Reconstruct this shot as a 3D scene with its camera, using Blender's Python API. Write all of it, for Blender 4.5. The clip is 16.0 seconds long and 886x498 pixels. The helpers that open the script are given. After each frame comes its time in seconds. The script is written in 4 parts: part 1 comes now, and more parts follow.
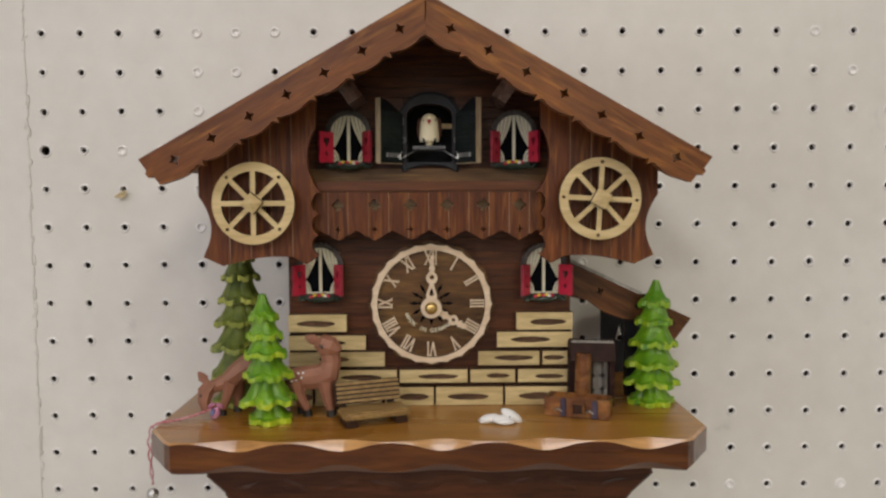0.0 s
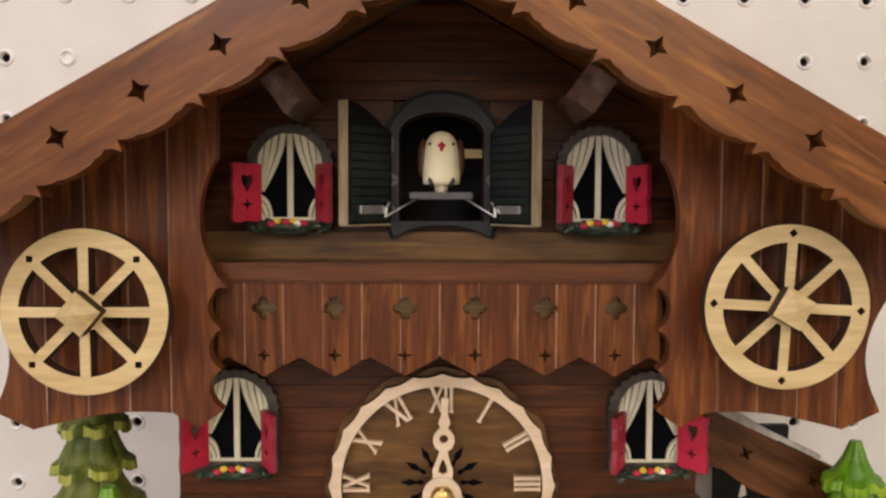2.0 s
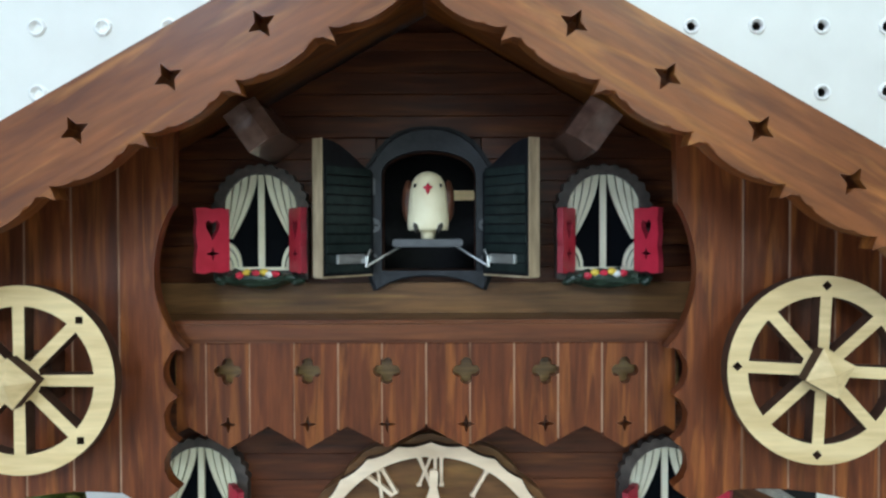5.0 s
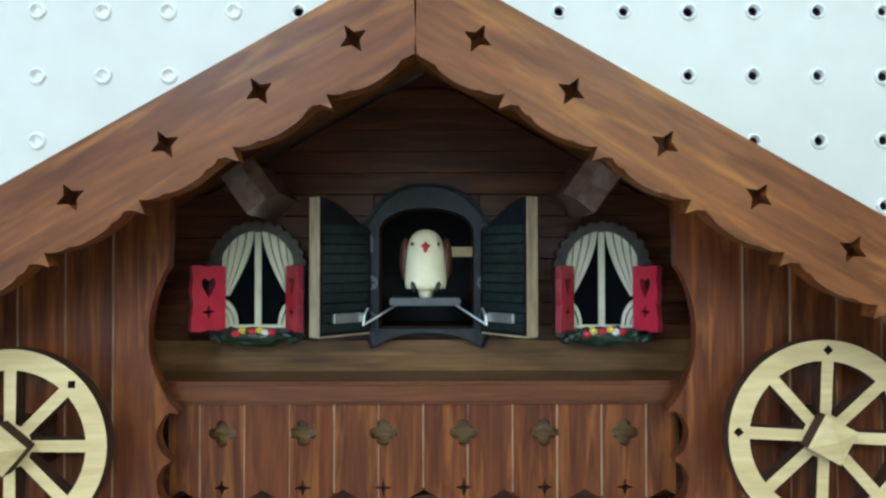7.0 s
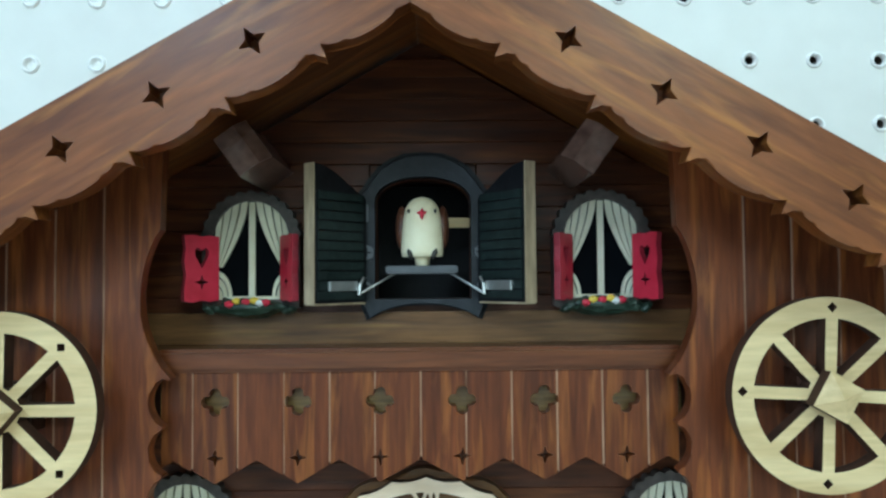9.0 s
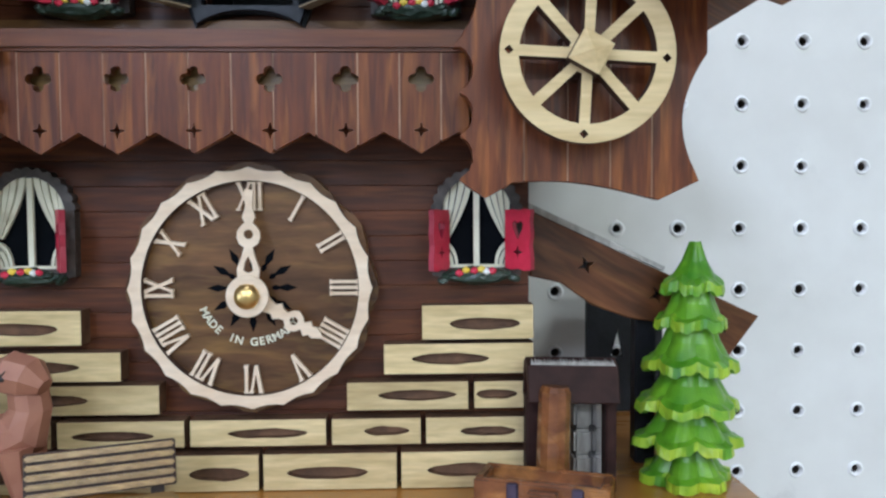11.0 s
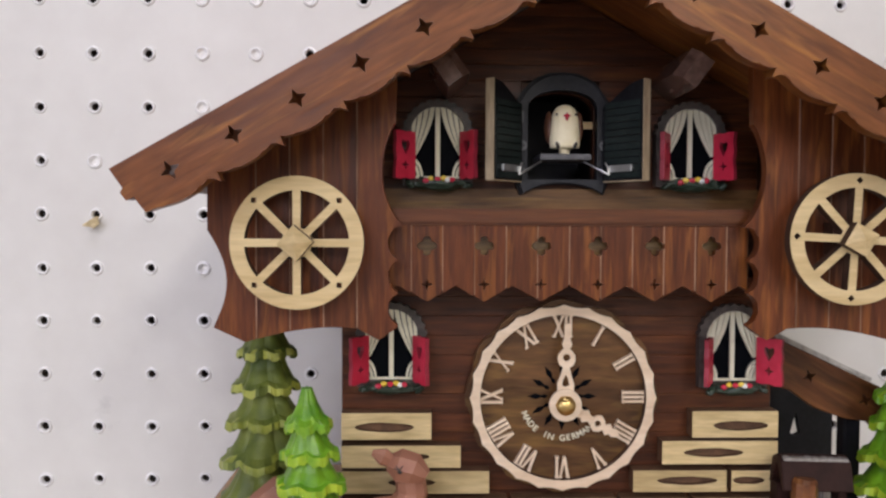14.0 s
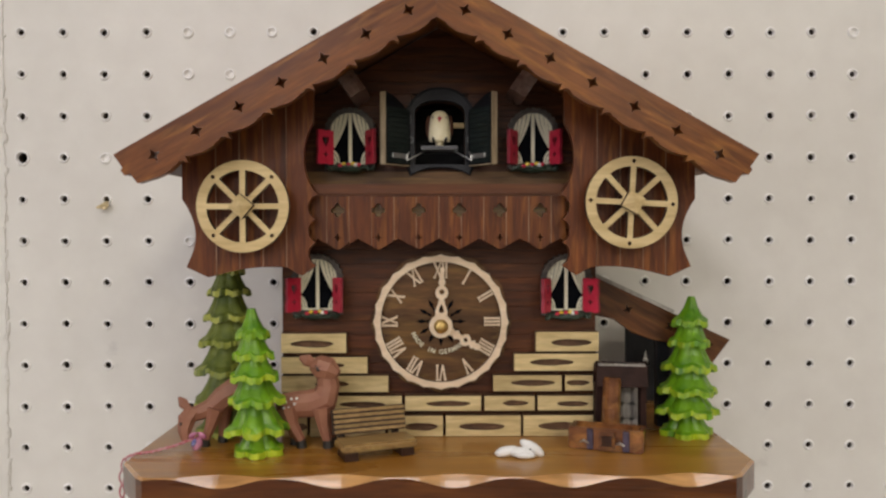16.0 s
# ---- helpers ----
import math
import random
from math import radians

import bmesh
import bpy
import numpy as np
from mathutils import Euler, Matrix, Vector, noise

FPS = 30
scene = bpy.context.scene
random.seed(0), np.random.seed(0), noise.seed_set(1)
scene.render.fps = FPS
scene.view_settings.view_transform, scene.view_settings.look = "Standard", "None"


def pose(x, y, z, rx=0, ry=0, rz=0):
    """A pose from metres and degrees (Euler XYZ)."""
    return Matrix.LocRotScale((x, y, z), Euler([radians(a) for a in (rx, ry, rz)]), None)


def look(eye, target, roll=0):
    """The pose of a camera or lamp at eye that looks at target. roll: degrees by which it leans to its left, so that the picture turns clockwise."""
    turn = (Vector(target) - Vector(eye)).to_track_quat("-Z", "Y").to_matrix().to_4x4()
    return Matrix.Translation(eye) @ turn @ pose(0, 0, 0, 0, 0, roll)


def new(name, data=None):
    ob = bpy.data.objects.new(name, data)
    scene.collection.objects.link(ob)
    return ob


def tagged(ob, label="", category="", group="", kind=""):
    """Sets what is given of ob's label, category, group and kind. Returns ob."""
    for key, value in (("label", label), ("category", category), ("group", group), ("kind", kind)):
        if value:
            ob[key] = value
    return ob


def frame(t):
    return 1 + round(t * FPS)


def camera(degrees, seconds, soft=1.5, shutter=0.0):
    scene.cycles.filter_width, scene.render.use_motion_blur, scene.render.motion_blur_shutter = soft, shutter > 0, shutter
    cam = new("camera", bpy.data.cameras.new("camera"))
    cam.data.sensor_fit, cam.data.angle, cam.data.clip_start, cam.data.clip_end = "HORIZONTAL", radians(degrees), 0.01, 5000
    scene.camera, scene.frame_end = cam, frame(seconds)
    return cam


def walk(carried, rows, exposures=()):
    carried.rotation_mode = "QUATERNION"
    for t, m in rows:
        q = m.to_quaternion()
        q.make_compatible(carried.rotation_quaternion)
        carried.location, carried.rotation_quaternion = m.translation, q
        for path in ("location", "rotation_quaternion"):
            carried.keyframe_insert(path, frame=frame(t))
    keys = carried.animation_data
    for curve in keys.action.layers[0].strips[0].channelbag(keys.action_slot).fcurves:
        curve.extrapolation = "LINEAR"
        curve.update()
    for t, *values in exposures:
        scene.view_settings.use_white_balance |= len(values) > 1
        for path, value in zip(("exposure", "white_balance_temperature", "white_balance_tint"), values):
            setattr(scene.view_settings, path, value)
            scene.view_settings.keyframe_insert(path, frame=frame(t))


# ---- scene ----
cam = camera(58.5, 16.0, soft=2.4)
# eye and target in decimetres
PATH = [
    (0, (0.036, -5.272, 1.462), (0.053, -3.277, 1.33), -0.3),
    (0.5, (0.013, -4.57, 1.547), (0.026, -2.575, 1.415), -0.2),
    (1, (0.037, -3.945, 1.591), (0.056, -1.949, 1.46), 0.0),
    (1.5, (-0.018, -3.54, 1.668), (0.004, -1.544, 1.547), 0.1),
    (2, (-0.02, -3.314, 1.7), (0.006, -1.317, 1.58), 0.2),
    (2.5, (0.024, -3.218, 1.719), (0.049, -1.221, 1.606), 0.1),
    (3, (-0.021, -3.172, 1.725), (0.006, -1.175, 1.62), 0.1),
    (3.5, (0.014, -3.15, 1.723), (0.035, -1.152, 1.631), 0.0),
    (4, (0.02, -3.12, 1.738), (0.037, -1.122, 1.655), -0.0),
    (4.2, (0.021, -3.114, 1.733), (0.03, -1.115, 1.672), -0.2),
    (6.5, (0.044, -3.047, 1.782), (0.057, -1.047, 1.765), -0.1),
    (7, (0.033, -3.075, 1.808), (0.046, -1.076, 1.845), -0.1),
    (7.5, (0.039, -3.105, 1.836), (0.05, -1.108, 1.948), -0.2),
    (8, (0.045, -3.07, 1.828), (0.053, -1.075, 1.973), -0.3),
    (8.5, (0.039, -3.066, 1.792), (0.051, -1.071, 1.924), -0.4),
    (9, (0.033, -3.044, 1.685), (0.054, -1.045, 1.769), -0.5),
    (9.5, (0.131, -3.06, 1.495), (0.17, -1.061, 1.533), -0.5),
    (10, (0.383, -3.081, 1.373), (0.44, -1.082, 1.357), -0.6),
    (10.2, (0.465, -3.092, 1.331), (0.528, -1.093, 1.295), -0.6),
    (12.3, (0.068, -3.426, 0.85), (0.134, -1.434, 0.684), -0.0),
    (12.5, (-0.07, -3.437, 0.862), (-0.008, -1.445, 0.693), 0.0),
    (13, (-0.382, -3.519, 0.999), (-0.328, -1.527, 0.84), 0.1),
    (13.5, (-0.521, -3.625, 1.237), (-0.472, -1.628, 1.124), 0.4),
    (14, (-0.462, -3.796, 1.503), (-0.42, -1.797, 1.43), 0.2),
    (14.5, (-0.24, -3.999, 1.597), (-0.197, -2.0, 1.55), 0.2),
    (15, (-0.043, -4.271, 1.538), (-0.006, -2.272, 1.498), 0.1),
    (15.5, (-0.001, -4.591, 1.434), (0.022, -2.591, 1.397), -0.1),
    (16, (-0.006, -4.854, 1.322), (0.007, -2.854, 1.279), -0.1),
]
EXPOSURES = [(0, -0.44, 6600, 7.8), (1.0, -0.4, 6600, 7.8), (1.5, -0.23, 6656, 8.9), (2.0, 0, 7050, 14.5), (2.5, 0.1, 7050, 14.5), (3.0, 0.3, 5853, 6.0), (3.5, 0.34, 5463, -1.5), (4.0, 0.37, 5302, -4.8), (6.5, 0.4, 4988, -12.1), (7.5, 0.27, 4909, -14.3), (8.5, 0.22, 4734, -16.0), (9.0, 0.27, 4742, -18.0), (10.0, 0.4, 4885, -9.0), (10.3, 0.4, 4943, -5.8), (12.2, -0.07, 5404, 12.8), (12.5, -0.07, 5511, 13.5), (13, -0.04, 5511, 13.5), (13.5, -0.1, 5711, 10.2), (14, -0.03, 6004, 14.5), (14.5, -0.18, 6299, 9.0), (15, -0.28, 6650, 8.2), (15.5, -0.32, 6620, 8.6), (16, -0.34, 6650, 8.8)]
walk(cam, [(t, look(Vector(eye) / 10, Vector(target) / 10, roll)) for t, eye, target, roll in PATH], EXPOSURES)

# ---- world and lamps ----
world = bpy.data.worlds.new("world")
scene.world = world
world.use_nodes = True
world.node_tree.nodes["Background"].inputs[0].default_value = (0.75, 0.8, 0.9, 1)
world.node_tree.nodes["Background"].inputs[1].default_value = 0.15


# ---- materials ----
def principled(name, rough=0.5, metal=0.0, colour=(0.5, 0.5, 0.5), spec=0.5):
    m = bpy.data.materials.new(name)
    m.use_nodes = True
    b = m.node_tree.nodes["Principled BSDF"]
    b.inputs["Roughness"].default_value = rough
    b.inputs["Metallic"].default_value = metal
    b.inputs["Base Color"].default_value = (*colour, 1)
    b.inputs["Specular IOR Level"].default_value = spec
    return m, m.node_tree, b


def wood(name, dark, light, stretch=(40, 400, 400), turn=0.0, rough=0.45, bump=0.25, streak=0.6, tints=0.12, coat=0.0, gold=0.0, coat_rough=0.25, pores=0.2):
    """Stained wood whose grain runs along the axis with the small stretch; turn: degrees about y."""
    m, t, b = principled(name, rough, spec=0.28)
    n, l = t.nodes, t.links
    tc, mp = n.new("ShaderNodeTexCoord"), n.new("ShaderNodeMapping")
    info, add = n.new("ShaderNodeObjectInfo"), n.new("ShaderNodeVectorMath")
    mul = n.new("ShaderNodeMath")
    mul.operation, mul.inputs[1].default_value = "MULTIPLY", 3.7
    l.new(info.outputs["Random"], mul.inputs[0])
    l.new(tc.outputs["Object"], add.inputs[0])
    l.new(mul.outputs[0], add.inputs[1])
    pre = n.new("ShaderNodeMapping")
    pre.inputs["Rotation"].default_value = (0, radians(turn), 0)
    l.new(add.outputs[0], pre.inputs[0])
    l.new(pre.outputs[0], mp.inputs[0])
    mp.inputs["Scale"].default_value = stretch
    fine = n.new("ShaderNodeTexNoise")
    fine.inputs["Scale"].default_value, fine.inputs["Detail"].default_value = 1.0, 6
    fine.inputs["Distortion"].default_value = 0.4
    l.new(mp.outputs[0], fine.inputs["Vector"])
    big = n.new("ShaderNodeTexNoise")
    big.inputs["Scale"].default_value, big.inputs["Detail"].default_value = 0.22, 3
    big.inputs["Distortion"].default_value = 1.2
    l.new(mp.outputs[0], big.inputs["Vector"])
    mix = n.new("ShaderNodeMix")
    mix.inputs[0].default_value = 1 - streak
    l.new(fine.outputs[0], mix.inputs[2])
    l.new(big.outputs[0], mix.inputs[3])
    ramp = n.new("ShaderNodeValToRGB")
    ramp.color_ramp.elements[0].position, ramp.color_ramp.elements[1].position = 0.34, 0.68
    ramp.color_ramp.elements[0].color, ramp.color_ramp.elements[1].color = (*dark, 1), (*light, 1)
    l.new(mix.outputs[0], ramp.inputs[0])
    figure, fr, fm = n.new("ShaderNodeTexNoise"), n.new("ShaderNodeValToRGB"), n.new("ShaderNodeMix")
    figure.inputs["Scale"].default_value, figure.inputs["Detail"].default_value = 0.75, 7
    figure.inputs["Distortion"].default_value = 0.8
    shift = n.new("ShaderNodeVectorMath")
    shift.inputs[1].default_value = (11.3, 4.1, 7.7)
    l.new(mp.outputs[0], shift.inputs[0])
    l.new(shift.outputs[0], figure.inputs["Vector"])
    fr.color_ramp.elements[0].position, fr.color_ramp.elements[1].position = 0.52, 0.68
    fr.color_ramp.elements[0].color, fr.color_ramp.elements[1].color = (0, 0, 0, 1), (gold, gold, gold, 1)
    l.new(figure.outputs[0], fr.inputs[0])
    fm.data_type = "RGBA"
    fm.inputs[7].default_value = (light[0] * 1.7, light[1] * 2.1, light[2] * 1.7, 1)
    l.new(fr.outputs[0], fm.inputs[0])
    l.new(ramp.outputs[0], fm.inputs[6])
    hsv = n.new("ShaderNodeHueSaturation")
    rng = n.new("ShaderNodeMapRange")
    rng.inputs[3].default_value, rng.inputs[4].default_value = 1 - tints, 1 + tints
    l.new(info.outputs["Random"], rng.inputs[0])
    pv, pore, pr, pm = n.new("ShaderNodeVectorMath"), n.new("ShaderNodeTexNoise"), n.new("ShaderNodeMapRange"), n.new("ShaderNodeMath")
    pv.operation, pm.operation = "MULTIPLY", "MULTIPLY"
    pv.inputs[1].default_value = (2.4, 2.4, 2.4)
    pore.inputs["Scale"].default_value, pore.inputs["Detail"].default_value = 1.0, 4
    pr.inputs[1].default_value, pr.inputs[2].default_value = 0.32, 0.68
    pr.inputs[3].default_value, pr.inputs[4].default_value = 1 - pores, 1 + pores
    l.new(mp.outputs[0], pv.inputs[0])
    l.new(pv.outputs[0], pore.inputs["Vector"])
    l.new(pore.outputs[0], pr.inputs[0])
    l.new(pr.outputs[0], pm.inputs[0])
    l.new(rng.outputs[0], pm.inputs[1])
    l.new(pm.outputs[0], hsv.inputs["Value"])
    l.new(fm.outputs[2], hsv.inputs["Color"])
    l.new(hsv.outputs[0], b.inputs["Base Color"])
    bm_ = n.new("ShaderNodeBump")
    bm_.inputs["Strength"].default_value, bm_.inputs["Distance"].default_value = bump, 0.0004
    l.new(fine.outputs[0], bm_.inputs["Height"])
    l.new(bm_.outputs[0], b.inputs["Normal"])
    rr = n.new("ShaderNodeMapRange")
    rr.inputs[3].default_value, rr.inputs[4].default_value = rough - 0.08, rough + 0.14
    l.new(big.outputs[0], rr.inputs[0])
    l.new(rr.outputs[0], b.inputs["Roughness"])
    b.inputs["Coat Weight"].default_value, b.inputs["Coat Roughness"].default_value = coat, coat_rough
    return m


def paint(name, one, two, scale=150, rough=0.45, bump=0.15, spec=0.5, metal=0.0):
    """Paint, plaster or metal with mottling at two scales."""
    m, t, b = principled(name, rough, metal, spec=spec)
    n, l = t.nodes, t.links
    tc = n.new("ShaderNodeTexCoord")
    a, c = n.new("ShaderNodeTexNoise"), n.new("ShaderNodeTexNoise")
    a.inputs["Scale"].default_value, a.inputs["Detail"].default_value = scale, 5
    c.inputs["Scale"].default_value, c.inputs["Detail"].default_value = scale / 6, 3
    l.new(tc.outputs["Object"], a.inputs["Vector"])
    l.new(tc.outputs["Object"], c.inputs["Vector"])
    mix = n.new("ShaderNodeMix")
    mix.inputs[0].default_value = 0.5
    l.new(a.outputs[0], mix.inputs[2])
    l.new(c.outputs[0], mix.inputs[3])
    ramp = n.new("ShaderNodeValToRGB")
    ramp.color_ramp.elements[0].position, ramp.color_ramp.elements[1].position = 0.36, 0.64
    ramp.color_ramp.elements[0].color, ramp.color_ramp.elements[1].color = (*one, 1), (*two, 1)
    l.new(mix.outputs[0], ramp.inputs[0])
    l.new(ramp.outputs[0], b.inputs["Base Color"])
    bm_ = n.new("ShaderNodeBump")
    bm_.inputs["Strength"].default_value, bm_.inputs["Distance"].default_value = bump, 0.0005
    l.new(a.outputs[0], bm_.inputs["Height"])
    l.new(bm_.outputs[0], b.inputs["Normal"])
    return m


ROOF_TURN = 29.5
DARK, LIGHT = (0.045, 0.016, 0.008), (0.145, 0.058, 0.026)
fascia_wood = {sd: wood("fascia_wood", (0.105, 0.031, 0.0072), (0.225, 0.075, 0.0165), (40, 300, 300), -sd * ROOF_TURN, 0.36, 0.5, 0.55, coat=0.12, gold=0.6) for sd in (-1, 1)}
panel_wood = wood("panel_wood", (0.06, 0.0132, 0.0034), (0.165, 0.046, 0.0112), (420, 420, 38), 0, 0.38, 0.4, coat=0.1, gold=0.65)
wall_wood = wood("wall_wood", (0.036, 0.0093, 0.0031), (0.108, 0.031, 0.0083), (38, 420, 420), 0, 0.42, 0.4, coat=0.08, gold=0.4)
dial_wood = wood("dial_wood", (0.051, 0.0216, 0.0075), (0.17, 0.08, 0.0255), (50, 260, 260), 0, 0.35, 0.15, 0.45, coat=0.2, gold=0.35)
shelf_wood = wood("shelf_wood", (0.31, 0.125, 0.016), (0.44, 0.2, 0.032), (18, 160, 160), 0, 0.26, 0.1, 0.35, coat=0.5, gold=0.2, pores=0.06)
# Paler than the rest of the base: the scoops' glare is put into the colour.
lit_scoop_wood = wood("lit_carved_scoop_wood", (0.38, 0.17, 0.05), (0.6, 0.33, 0.12), (25, 160, 160), 0, 0.22, 0.3, 0.4, coat=1.0, coat_rough=0.14)
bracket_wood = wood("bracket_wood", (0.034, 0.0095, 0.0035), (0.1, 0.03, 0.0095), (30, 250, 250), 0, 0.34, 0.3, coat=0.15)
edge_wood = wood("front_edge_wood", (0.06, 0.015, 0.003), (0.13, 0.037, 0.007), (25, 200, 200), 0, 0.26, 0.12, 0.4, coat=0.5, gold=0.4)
pale_wood = wood("pale_wood", (0.55, 0.4, 0.19), (0.75, 0.59, 0.32), (45, 420, 420), 0, 0.45, 0.15, tints=0.06, pores=0.06)
brick_wood = wood("brick_wood", (0.46, 0.345, 0.16), (0.72, 0.575, 0.31), (55, 420, 420), 0, 0.42, 0.25, tints=0.1, pores=0.1)
rail_wood = wood("rail_wood", (0.085, 0.024, 0.0075), (0.15, 0.047, 0.014), (30, 420, 420), 0, 0.36, 0.3, coat=0.15, gold=0.2)
louvre_paint = paint("louvre_paint", (0.008, 0.013, 0.012), (0.02, 0.028, 0.026), 500, 0.45, 0.3, spec=0.3)
plug_tan = paint("plug_tan", (0.5, 0.39, 0.2), (0.66, 0.54, 0.32), 300, 0.5, 0.3)
charm_blue = paint("charm_blue", (0.05, 0.06, 0.25), (0.35, 0.36, 0.55), 600, 0.2, 0.4)
raw_edge = wood("raw_edge", (0.26, 0.19, 0.11), (0.45, 0.36, 0.24), (300, 300, 60), 0, 0.6, 0.4)
cream_wood = wood("cream_wood", (0.66, 0.5, 0.34), (0.8, 0.66, 0.5), (80, 300, 300), 0, 0.5, 0.12, tints=0.03, pores=0.05)
burnt = paint("burnt_edge", (0.035, 0.015, 0.008), (0.09, 0.04, 0.02), 400, 0.7)
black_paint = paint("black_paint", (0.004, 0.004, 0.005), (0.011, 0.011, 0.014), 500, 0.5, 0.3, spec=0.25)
frame_black = paint("door_frame_paint", (0.008, 0.009, 0.012), (0.022, 0.023, 0.03), 500, 0.45, 0.3, spec=0.3)
groove_wood = wood("groove_wood", (0.16, 0.08, 0.04), (0.44, 0.27, 0.17), (300, 300, 60), 0, 0.35, 0.1)
# Raw hardboard brown, darkened so the hole walls carry their own shade.
shaded_raw_board = paint("shaded_raw_board", (0.03, 0.02, 0.012), (0.07, 0.045, 0.03), 300, 0.9)
void_petal_paint = paint("void_petal_black", (0.001, 0.0015, 0.003), (0.003, 0.004, 0.006), 90, 0.6, 0.05, spec=0.05)
def smudged(m, scale, colour, amount):
    """Adds scattered grey scuffs to a paint."""
    t = m.node_tree
    n, l = t.nodes, t.links
    b = n["Principled BSDF"]
    src = b.inputs["Base Color"].links[0].from_socket
    tex, ramp, mix, tc = n.new("ShaderNodeTexNoise"), n.new("ShaderNodeValToRGB"), n.new("ShaderNodeMix"), n.new("ShaderNodeTexCoord")
    tex.inputs["Scale"].default_value, tex.inputs["Detail"].default_value, tex.inputs["Roughness"].default_value = scale, 7, 0.62
    ramp.color_ramp.elements[0].position, ramp.color_ramp.elements[1].position = 0.655, 0.74
    ramp.color_ramp.elements[0].color, ramp.color_ramp.elements[1].color = (0, 0, 0, 1), (amount, amount, amount, 1)
    mix.data_type = "RGBA"
    mix.inputs[7].default_value = (*colour, 1)
    l.new(tc.outputs["Object"], tex.inputs["Vector"])
    l.new(tex.outputs[0], ramp.inputs[0])
    l.new(ramp.outputs[0], mix.inputs[0])
    l.new(src, mix.inputs[6])
    l.new(mix.outputs[2], b.inputs["Base Color"])
    return m


board_paint = paint("board_paint", (0.69, 0.665, 0.62), (0.75, 0.73, 0.685), 60, 0.42, 0.12)
smudged(board_paint, 28, (0.4, 0.38, 0.36), 0.3)
# Whiter than the board: the highlight on the rims is put into their colour.
lit_rim_paint = paint("lit_rim_paint", (0.84, 0.82, 0.79), (0.9, 0.89, 0.87), 200, 0.25, 0.2)
red_paint = paint("red_paint", (0.48, 0.012, 0.04), (0.62, 0.03, 0.075), 300, 0.4)
red_edge = paint("red_edge", (0.2, 0.008, 0.02), (0.36, 0.02, 0.045), 300, 0.5)
bird_cream = paint("bird_cream", (0.8, 0.7, 0.45), (0.88, 0.8, 0.57), 300, 0.5)
cream_paint = paint("cream_paint", (0.72, 0.68, 0.5), (0.8, 0.77, 0.6), 300, 0.45)
ruffle_paint = paint("ruffle_paint", (0.03, 0.023, 0.019), (0.1, 0.08, 0.068), 500, 0.5)
green_box = paint("flower_box_paint", (0.01, 0.02, 0.012), (0.04, 0.06, 0.04), 500, 0.35)
yellow_paint = paint("yellow_paint", (0.75, 0.5, 0.02), (0.85, 0.68, 0.1), 400, 0.4)
white_paint = paint("white_paint", (0.78, 0.78, 0.76), (0.86, 0.86, 0.84), 200, 0.5)
brass = paint("brass", (0.55, 0.38, 0.13), (0.7, 0.5, 0.2), 300, 0.3, 0.1, metal=1.0)
steel = paint("steel", (0.55, 0.55, 0.54), (0.75, 0.75, 0.74), 300, 0.42, 0.1, metal=1.0)
tree_green = paint("tree_green", (0.045, 0.17, 0.005), (0.22, 0.43, 0.016), 130, 0.32, 0.8, spec=0.5)
tree_rim = paint("tree_rim", (0.12, 0.3, 0.008), (0.5, 0.6, 0.03), 160, 0.32, 0.6, spec=0.5)
olive_green = paint("olive_green", (0.06, 0.09, 0.014), (0.22, 0.25, 0.045), 130, 0.45, 0.8, spec=0.35)
olive_rim = paint("olive_rim", (0.16, 0.2, 0.025), (0.44, 0.45, 0.07), 200, 0.35, 0.4)
deer_brown = paint("deer_brown", (0.25, 0.1, 0.06), (0.36, 0.165, 0.1), 130, 0.55, 0.35)
hoof_backing_black = paint("hoof_backing_black", (0.01, 0.008, 0.008), (0.03, 0.025, 0.02), 300, 0.5)
bench_wood = wood("bench_wood", (0.2, 0.118, 0.04), (0.36, 0.225, 0.085), (60, 500, 500), 0, 0.3, 0.3, coat=0.6, gold=0.2)
trough_wood = wood("trough_wood", (0.07, 0.022, 0.008), (0.25, 0.095, 0.03), (120, 160, 160), 0, 0.22, 0.8, coat=0.6, gold=0.5)
purlin_wood = wood("purlin_wood", (0.09, 0.05, 0.038), (0.22, 0.13, 0.1), (200, 60, 200), 0, 0.24, 0.5, coat=0.8, coat_rough=0.18)
grey_wood = wood("grey_wood", (0.28, 0.26, 0.23), (0.5, 0.47, 0.43), (300, 300, 60), 0, 0.6, 0.4)
dark_wood = wood("dark_wood", (0.02, 0.009, 0.006), (0.065, 0.028, 0.016), (60, 300, 300), 0, 0.4, 0.4)
wing_brown = paint("wing_brown", (0.07, 0.025, 0.012), (0.15, 0.06, 0.03), 500, 0.45)
pump_dark = paint("pump_dark", (0.016, 0.006, 0.005), (0.04, 0.016, 0.012), 200, 0.6, 0.6, spec=0.2)
slot_brown = paint("slot_brown", (0.07, 0.032, 0.014), (0.17, 0.085, 0.04), 300, 0.7, 0.4)
grey_paint = paint("grey_platform", (0.05, 0.05, 0.055), (0.09, 0.09, 0.1), 300, 0.4)
band_paint = paint("band_paint", (0.03, 0.023, 0.045), (0.075, 0.058, 0.095), 200, 0.3, 0.4)
string_red = paint("string_red", (0.4, 0.03, 0.06), (0.7, 0.5, 0.5), 900, 0.8)
room_paint = paint("room_paint", (0.4, 0.39, 0.36), (0.46, 0.45, 0.42), 4, 0.7)
floor_paint = paint("floor_paint", (0.22, 0.2, 0.17), (0.3, 0.27, 0.23), 3, 0.5)

# ---- geometry helpers; all numbers in millimetres ----
MM = 0.001


